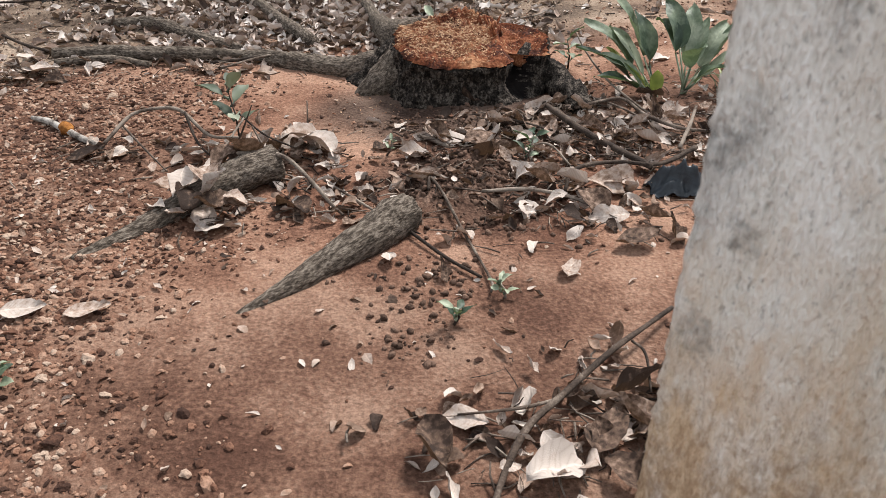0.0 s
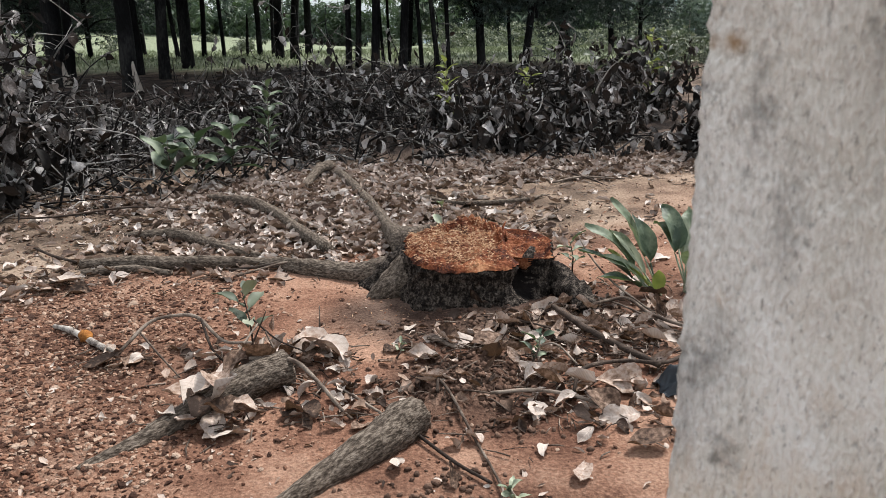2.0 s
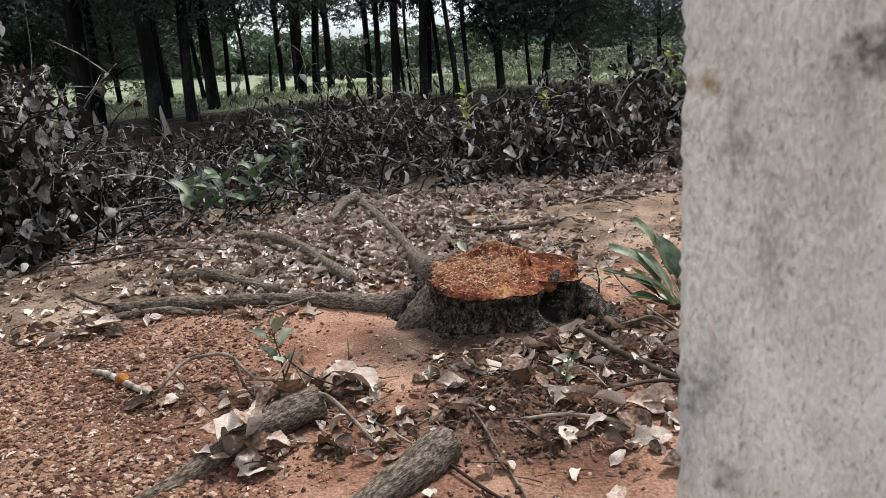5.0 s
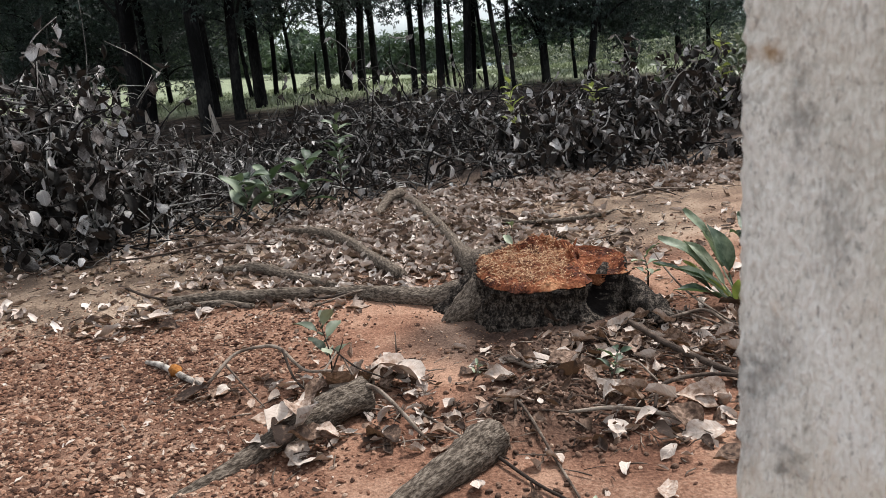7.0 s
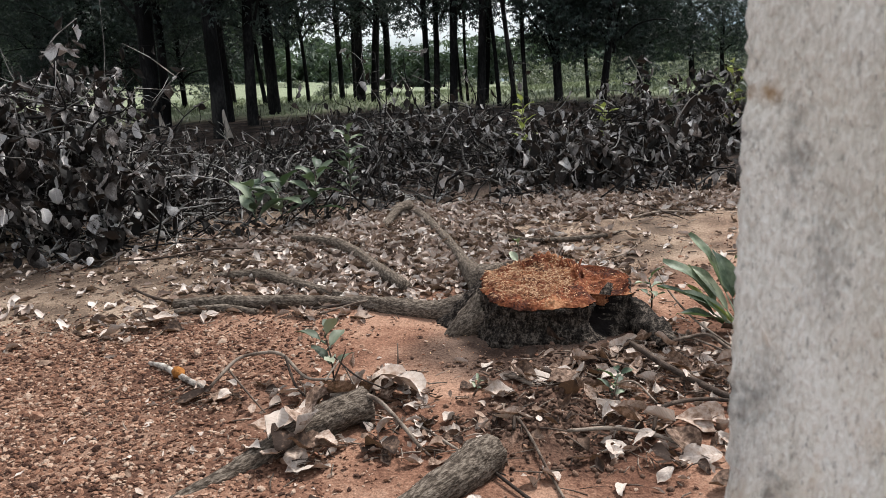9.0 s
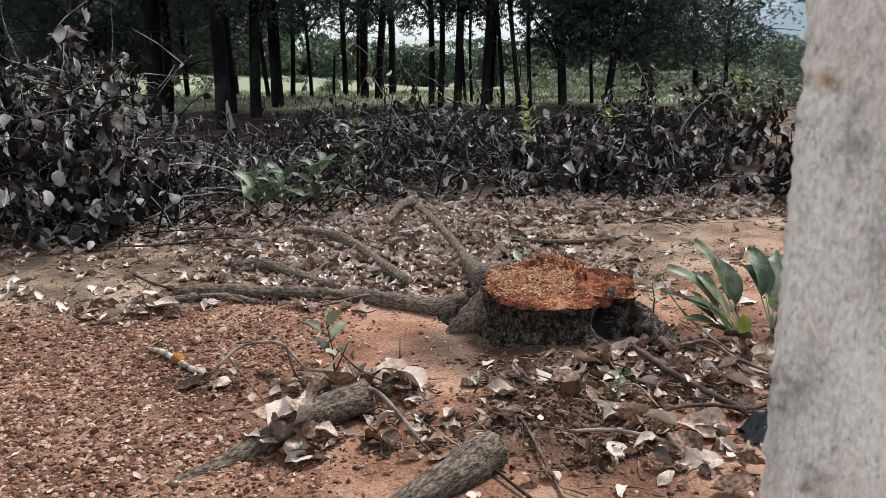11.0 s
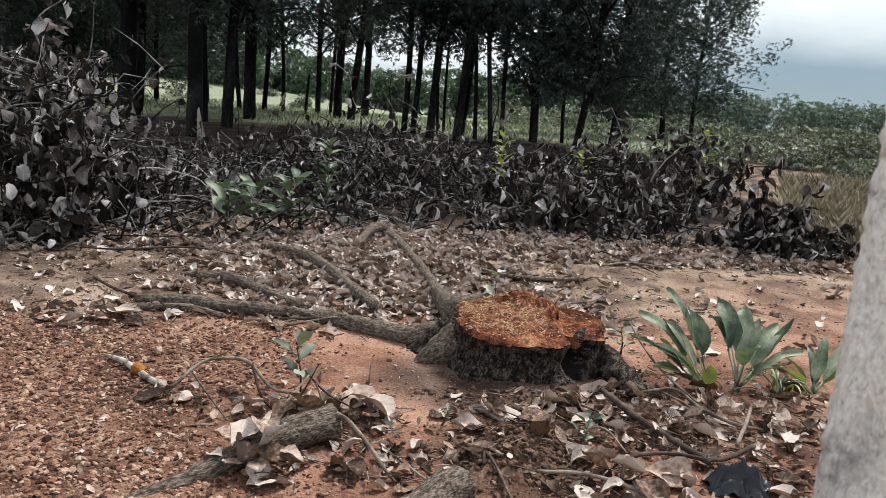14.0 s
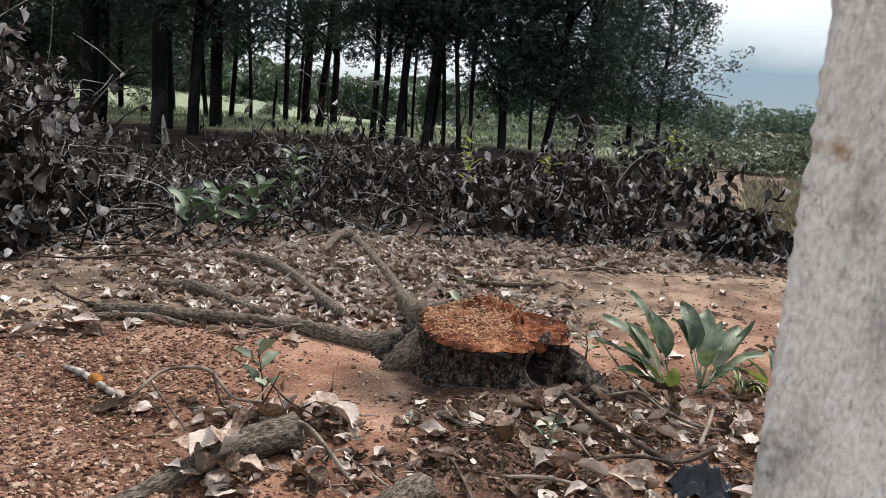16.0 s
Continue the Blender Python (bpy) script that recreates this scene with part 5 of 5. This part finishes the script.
def brush(name, label, area, count, seed, fn, leafy_share=1.0, size=0.125, reach=1.0):
    rng = random.Random(seed)
    x0, x1, y0, y1 = area
    verts, faces, leaves = [], [], []
    made = 0
    while made < count:
        x, y = rng.uniform(x0, x1), rng.uniform(y0, y1)
        h = fn(x, y)
        if h < 0.06:
            continue
        made += 1
        z = gz(x, y) + h * rng.random() ** 0.8 * 0.9
        branch_with_leaves(rng, (x, y, z), rng.uniform(0, 6.3), rng.gauss(0.0, 0.25), reach * rng.uniform(0.5, 1.3) * min(1.2, 0.5 + h), rng.uniform(0.004, 0.012), int(leafy_share * (2 + 7 * rng.random() * min(1, 0.25 + h))), size, verts, faces, leaves)
    top = thing(name, ((x0 + x1) / 2, (y0 + y1) / 2, gz((x0 + x1) / 2, (y0 + y1) / 2)), label, "brush pile")
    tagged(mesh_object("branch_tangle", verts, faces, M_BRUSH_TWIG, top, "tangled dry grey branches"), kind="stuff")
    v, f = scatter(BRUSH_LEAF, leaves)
    dry = mesh_object("withered_leaves", v, f, M_BRUSH_LEAF, top, "withered dark brown leaves, brush shade deepening their colour")
    leaf_lines(dry.data, 5, 4)
    tagged(dry, kind="stuff")


brush("brush_pile", "tall heap of felled branches with withered dark brown leaves, brush shade deepening their colour", (-5.4, -2.3, 5.2, 10.0), 520, 51, pile_height, 0.8, 0.14)
brush("brush_pile", "low tangle of felled branches with withered leaves before the trees", (-3.2, 0.4, 5.5, 11.5), 800, 52, pile_height, 0.6, 0.11)
brush("brush_pile", "heap of felled leafy branches with withered brown leaves", (0.4, 4.2, 6.3, 11.0), 520, 53, pile_height, 1.6, 0.13, 0.65)


def side_heap(x, y):
    return 0.62 * math.exp(-(((x - 2.98) / 0.40) ** 2 + ((y - 7.0) / 0.32) ** 2)) + 0.30 * math.exp(-(((x - 3.60) / 0.2) ** 2 + ((y - 7.1) / 0.2) ** 2))


brush("brush_pile", "small separate heap of withered dark leaves on litter", (2.2, 4.2, 6.5, 8.0), 85, 54, side_heap, 2.6, 0.13, 0.4)


def tall_sprig(x, y, tall, seed, label):
    rng = random.Random(seed)
    verts, faces, leaves = [], [], []
    for _ in range(4):
        branch_with_leaves(rng, (x + rng.gauss(0, 0.12), y + rng.gauss(0, 0.1), gz(x, y) + 0.05), rng.uniform(0, 6.3), 1.25, tall * rng.uniform(0.7, 1.1), 0.009, 22, 0.15, verts, faces, leaves, 0.2)
    br = thing("leafy_branch", (x, y, gz(x, y)), label, "branch", "upright felled branches")
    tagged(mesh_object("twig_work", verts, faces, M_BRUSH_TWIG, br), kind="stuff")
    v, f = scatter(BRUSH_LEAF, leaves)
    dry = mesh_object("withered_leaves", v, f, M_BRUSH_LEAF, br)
    leaf_lines(dry.data, 5, 4)
    tagged(dry, kind="stuff")


for k, (x, y, tall) in enumerate([(-3.5, 6.2, 1.35), (-3.1, 5.9, 1.2), (-2.9, 5.7, 0.95), (-3.9, 6.5, 1.4), (-2.75, 5.6, 0.75), (-4.3, 6.3, 1.45), (-3.3, 5.7, 1.15), (-3.7, 6.0, 1.35), (-3.4, 6.4, 1.3), (-1.5, 8.4, 0.45), (-0.9, 8.8, 0.65), (-0.2, 8.8, 0.55),
                                  (0.9, 8.4, 0.5), (2.0, 8.6, 0.8), (2.5, 8.9, 1.0), (2.9, 9.0, 0.9), (3.15, 9.3, 1.2), (1.2, 7.2, 0.5), (2.85, 7.0, 0.72), (3.1, 7.05, 0.62)]):
    tall_sprig(x, y, tall, 70 + k, "felled branch with hanging withered brown leaves")


rng = random.Random(66)
for k in range(20):
    x, y = (rng.uniform(-3.4, -2.0), rng.uniform(5.35, 5.9)) if k < 12 else (rng.uniform(-1.4, 2.2), rng.uniform(6.5, 7.1))
    a, n, up = rng.uniform(-0.6, 3.7), rng.uniform(0.35, 0.9), rng.uniform(0.05, 0.45)
    mid = (x + math.cos(a) * n * 0.5 + rng.gauss(0, 0.08), y + 0.3 * math.sin(a) * n * 0.5, up * rng.uniform(0.4, 1.1))
    fallen("bare_branch", [(x, y, 0.01), mid, (x + math.cos(a) * n, y + 0.3 * math.sin(a) * n, up)], [rng.uniform(0.006, 0.011), 0.007, 0.003], "pale bare branch sticking out of the brush", "branch", M_BRUSH_TWIG, 6, 0.1, k, 6, "bare branches at the brush's edge")


# ---- rubber trees ----
def leaf_cluster(size):
    """Three leaflets on one stalk."""
    verts, faces = [], []
    for k in range(3):
        a = (k - 1) * 0.9
        b = len(verts)
        c, s = math.cos(a), math.sin(a)
        for u, v, z in ((0, 0, 0), (0.5, 0.17, -0.08), (1, 0, -0.35), (0.5, -0.17, -0.08)):
            verts.append(((u * c - v * s) * size, (u * s + v * c) * size, z * size))
        faces += [(b, b + 1, b + 2), (b, b + 2, b + 3)]
    return verts, faces


LEAFLETS = [leaf_cluster(1.0)]
CROWNS = []


def crown_meshes(seed, low, dense):
    """Limbs and leaves of a crown, with the trunk's foot at the origin."""
    rng = random.Random(seed)
    verts, faces, leaves = [], [], []
    for k in range(26):
        z = low + (9.5 - low) * (k / 26) ** 1.3 + rng.uniform(-0.2, 0.2)
        a, e = k * 2.4 + rng.uniform(-0.5, 0.5), rng.uniform(0.55, 1.15)
        length = rng.uniform(1.4, 2.7) * (1 - 0.05 * max(0, z - 5))
        p = [Vector((0, 0, z))]
        for s in range(5):
            p.append(p[-1] + Vector((math.cos(a) * math.cos(e), math.sin(a) * math.cos(e), math.sin(e))) * length / 5)
            a += rng.gauss(0, 0.3)
            e -= rng.uniform(0.0, 0.42)
        tube(spline(p, 2), [0.035, 0.02, 0.008], 5, verts=verts, faces=faces)
        for _ in range(int(9 * dense)):
            b = p[rng.randrange(2, 6)] + Vector((rng.gauss(0, 0.30), rng.gauss(0, 0.30), rng.gauss(-0.15, 0.3)))
            wide = rng.uniform(0.10, 0.26)
            for _ in range(24):
                q = b + Vector((rng.gauss(0, wide), rng.gauss(0, wide), rng.gauss(-0.05, wide * 0.8)))
                # Unseen upper leaves are enlarged so the crown blocks more sun from the ground.
                leaves.append((0, turn(q, rng.uniform(0.06, 0.12) * (1 + 0.9 * smooth(4.8, 6.0, q.z)), rng.gauss(0, 0.6), rng.gauss(0.5, 0.6), rng.uniform(0, 6.3))))
    v, f = scatter(LEAFLETS, leaves)
    out = []
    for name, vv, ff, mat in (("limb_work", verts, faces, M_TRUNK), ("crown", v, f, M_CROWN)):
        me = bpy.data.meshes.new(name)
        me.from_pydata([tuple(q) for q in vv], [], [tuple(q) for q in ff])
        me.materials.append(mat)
        out.append(me)
    return out


for k in range(3):
    CROWNS.append(crown_meshes(90 + k, 2.1, 0.78))
for k in range(2):
    CROWNS.append(crown_meshes(95 + k, 0.9, 1.9))


def rubber_tree(x, y, lean, girth, seed, low=False, split=False, label=""):
    rng = random.Random(seed)
    z = gz(x, y)
    tr = thing("rubber_tree", (x, y, z), label or "slim rubber tree with small green leaves, grove shade put into its bark colour", "tree", "row of rubber trees")
    ly = rng.uniform(-0.03, 0.03)
    pts = [Vector((0, 0, -0.3))] + [Vector((lean * h + 0.05 * (math.sin(h * 0.8 + seed) - math.sin(seed)), ly * h, h)) for h in (0.0, 1.0, 2.2, 3.6, 5.5, 8.0, 10.5)]
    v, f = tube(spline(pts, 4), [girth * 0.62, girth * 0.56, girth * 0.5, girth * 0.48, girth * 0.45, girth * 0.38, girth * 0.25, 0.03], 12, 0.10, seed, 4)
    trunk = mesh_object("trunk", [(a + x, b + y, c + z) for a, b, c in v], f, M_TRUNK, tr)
    pick = rng.randrange(3, 5) if low else rng.randrange(0, 3)
    for me, nm in zip(CROWNS[pick], ("limb_work", "crown")):
        ob = new(nm, me)
        ob.parent = tr
        ob.matrix_parent_inverse = tr.matrix_basis.inverted()
        tagged(ob, kind="stuff")
        ob.matrix_basis = Matrix.Translation((x + lean * 3, y + ly * 3, z)) @ Matrix.Rotation(rng.uniform(0, 6.3), 4, "Z")
    if split:
        v, f = tube([Vector((x + girth * 0.3, y - 0.05, z + 0.62)), Vector((x + girth * 0.5, y - 0.08, z + 0.3)), Vector((x + girth * 0.72, y - 0.1, z - 0.05))], [0.01, 0.04, 0.085], 10, 0.25, seed)
        mesh_object("buttress", v, f, M_PALE, trunk, "pale bare patch at the foot")


TREES = [
    (-6.14, 14.66, -0.003, 0.31), (-6.65, 16.51, 0.012, 0.18), (-4.5, 13.57, -0.002, 0.25), (-5.36, 16.87, 0.006, 0.14), (-4.58, 15.85, 0.067, 0.21), (-6.77, 24.81, -0.095, 0.13),
    (-4.83, 18.59, -0.043, 0.27), (-6.46, 26.74, 0.007, 0.16), (-5.84, 26.89, -0.046, 0.12), (-4.7, 27.11, 0.012, 0.18), (-4.26, 27.18, 0.054, 0.12), (-3.44, 23.26, 0.016, 0.24),
    (-2.95, 22.62, 0.047, 0.22), (-3.09, 27.34, -0.026, 0.24), (-1.08, 17.48, -0.01, 0.13), (-0.89, 17.69, 0.052, 0.13), (-0.48, 16.91, 0.072, 0.17), (-0.37, 19.41, -0.031, 0.07),
    (-0.22, 19.62, -0.032, 0.07), (0.1, 16.71, 0.019, 0.17), (0.23, 18.52, 0.037, 0.11), (0.51, 17.31, -0.058, 0.09), (0.84, 16.89, -0.065, 0.1), (1.09, 17.08, -0.007, 0.09),
    (1.87, 17.92, -0.044, 0.18), (2.6, 18.44, -0.084, 0.08), (2.71, 17.0, 0.077, 0.15), (3.82, 18.74, 0.029, 0.13), (5.44, 25.66, 0.024, 0.15), (7.12, 26.59, -0.029, 0.18), (8.3, 27.3, 0.0, 0.14)]
for k, (x, y, lean, girth) in enumerate(TREES):
    rubber_tree(x, y, lean, girth, 200 + k, low=x > 1.5, split=k in (0, 2))
rng = random.Random(77)
for k in range(16):
    rubber_tree(-9.5 - rng.uniform(0, 12), rng.uniform(13, 32), rng.uniform(-0.06, 0.06), rng.uniform(0.15, 0.24), 300 + k, low=True, label="slim rubber tree in the shady part of the grove")


def broken_post():
    x, y = -5.1, 27.04
    v, f = tube(spline(on_ground([(x, y, -0.1), (x + 0.02, y, 0.5), (x + 0.05, y, 1.0), (x + 0.06, y, 1.35)]), 5), [0.05, 0.05, 0.045, 0.02], 9, 0.2, 3)
    tagged(mesh_object("dead_tree_stem", v, f, M_TRUNK), "thin broken dead tree stem", "dead tree")


# ---- far woods, bushes and grass ----
def woods(name, label, spots, seed, leaf, per, mat, trunk_mat=None):
    rng = random.Random(seed)
    poses, verts, faces = [], [], []
    for x, y, rad, tall in spots:
        z = gz(x, y)
        if trunk_mat:
            tube([Vector((x, y, z)), Vector((x + 0.1, y, z + tall * 0.3)), Vector((x, y, z + tall * 0.7))], [0.16, 0.13, 0.06], 5, verts=verts, faces=faces)
        lumps = [(rng.gauss(0, rad * 0.5), rng.gauss(0, rad * 0.5), tall * rng.uniform(0.06, 0.95), rad * rng.uniform(0.35, 0.6)) for _ in range(12)]
        for _ in range(per):
            lx, ly, lz, lr = rng.choice(lumps)
            d = Vector((rng.gauss(0, 1), rng.gauss(0, 1), rng.gauss(0, 0.8))).normalized() * lr * rng.uniform(0.75, 1.08)
            hz = min(tall, max(0.1, lz + d.z))
            poses.append((0, turn((x + lx + d.x, y + ly + d.y, z + hz), leaf * rng.uniform(0.7, 1.3), rng.gauss(0, 0.6), rng.gauss(0.3, 0.6), rng.uniform(0, 6.3))))
    v, f = scatter(LEAFLETS, poses)
    if trunk_mat:
        top = thing(name, (spots[0][0], spots[0][1], gz(spots[0][0], spots[0][1])), label, "woods", kind="stuff")
        tagged(mesh_object("trunks", verts, faces, trunk_mat, top), kind="stuff")
        tagged(mesh_object("foliage", v, f, mat, top), kind="stuff")
    else:
        tagged(mesh_object(name, v, f, mat), label, "bushes", kind="stuff")


rng = random.Random(88)
left_far = [(x + rng.uniform(-1.5, 1.5), 62 + rng.uniform(-4, 8) + 0.35 * abs(x + 30), rng.uniform(2.2, 3.6), rng.uniform(6, 10) - 0.0 * x) for x in np.arange(-60, -16, 2.2)]
mid_far = [(x + rng.uniform(-2, 2), 95 + rng.uniform(-5, 12), rng.uniform(2.5, 4), rng.uniform(3.8, 6.0)) for x in np.arange(-42, 30, 3.2)]
woods("far_woods", "dense green woods at the far edge of the field", left_far + mid_far, 401, 0.75, 620, M_WOODS, M_TRUNK)
right_far = [(x + rng.uniform(-2, 2), 190 + row * 7 + rng.uniform(-3, 3), rng.uniform(3, 4.2), rng.uniform(9.5, 12)) for row in range(3) for x in np.arange(20, 190, 4.6)]
woods("far_plantation", "long even row of distant plantation trees, haze painted into their pale green", right_far, 402, 0.8, 330, M_PLANT_HAZED, M_PALE)
bushes = []
for _ in range(34):
    d = rng.uniform(13, 30)
    u = rng.uniform(0.30, 0.62)
    bushes.append((u * d, d, rng.uniform(0.35, 0.75), rng.uniform(0.25, 0.62)))
bushes += [(7.5, 16.0, 0.8, 0.85), (8.0, 16.5, 0.9, 0.85), (8.6, 16.8, 0.8, 0.7)]
woods("bushes", "tangled green bushes and creepers beside the field", bushes, 403, 0.085, 620, M_BUSH)
field = [(rng.uniform(-22, 4), rng.uniform(34, 58), rng.uniform(0.4, 0.9), rng.uniform(0.3, 0.7)) for _ in range(9)]
field += [(rng.uniform(0.05, 0.34) * y, y, rng.uniform(0.8, 1.5), rng.uniform(0.7, 1.3)) for y in np.arange(36, 66, 0.9)]
woods("field_shrubs", "scattered low light green shrubs in the field", field, 404, 0.16, 260, M_BUSH)


def tufts():
    rng = random.Random(61)
    bl = ([(-0.5, 0, 0), (0.5, 0, 0), (0.25, 0.25, 0.6), (0.0, 1.0, 1.0)], [(0, 1, 2), (0, 2, 3)])
    for name, label, area, count, tall, mat in (
            ("dry_grass", "tall dry straw-coloured grass at the path's edge", (3.2, 8.5, 7.4, 13.0), 9000, 0.26, M_STRAW),
            ("field_grass", "light green grass of the open field", (-15, 16, 17.6, 40), 16000, 0.13, M_GRASS)):
        poses = []
        while len(poses) < count:
            x, y = rng.uniform(area[0], area[1]), rng.uniform(area[2], area[3])
            if name == "dry_grass" and (x < 0.42 * y + 0.1 or noise.noise((x * 1.1, y * 1.1, 0)) < -0.2):
                continue
            s = tall * rng.uniform(0.5, 1.2)
            poses.append((0, turn((x, y, gz(x, y) - 0.01), (0.006 + 0.026 * (y > 15), s * 0.5, s), rng.gauss(0, 0.2), rng.gauss(0, 0.2), rng.uniform(0, 6.3))))
        v, f = scatter([bl], poses)
        tagged(mesh_object(name, v, f, mat), label, "grass", kind="stuff")


broken_post()
tufts()
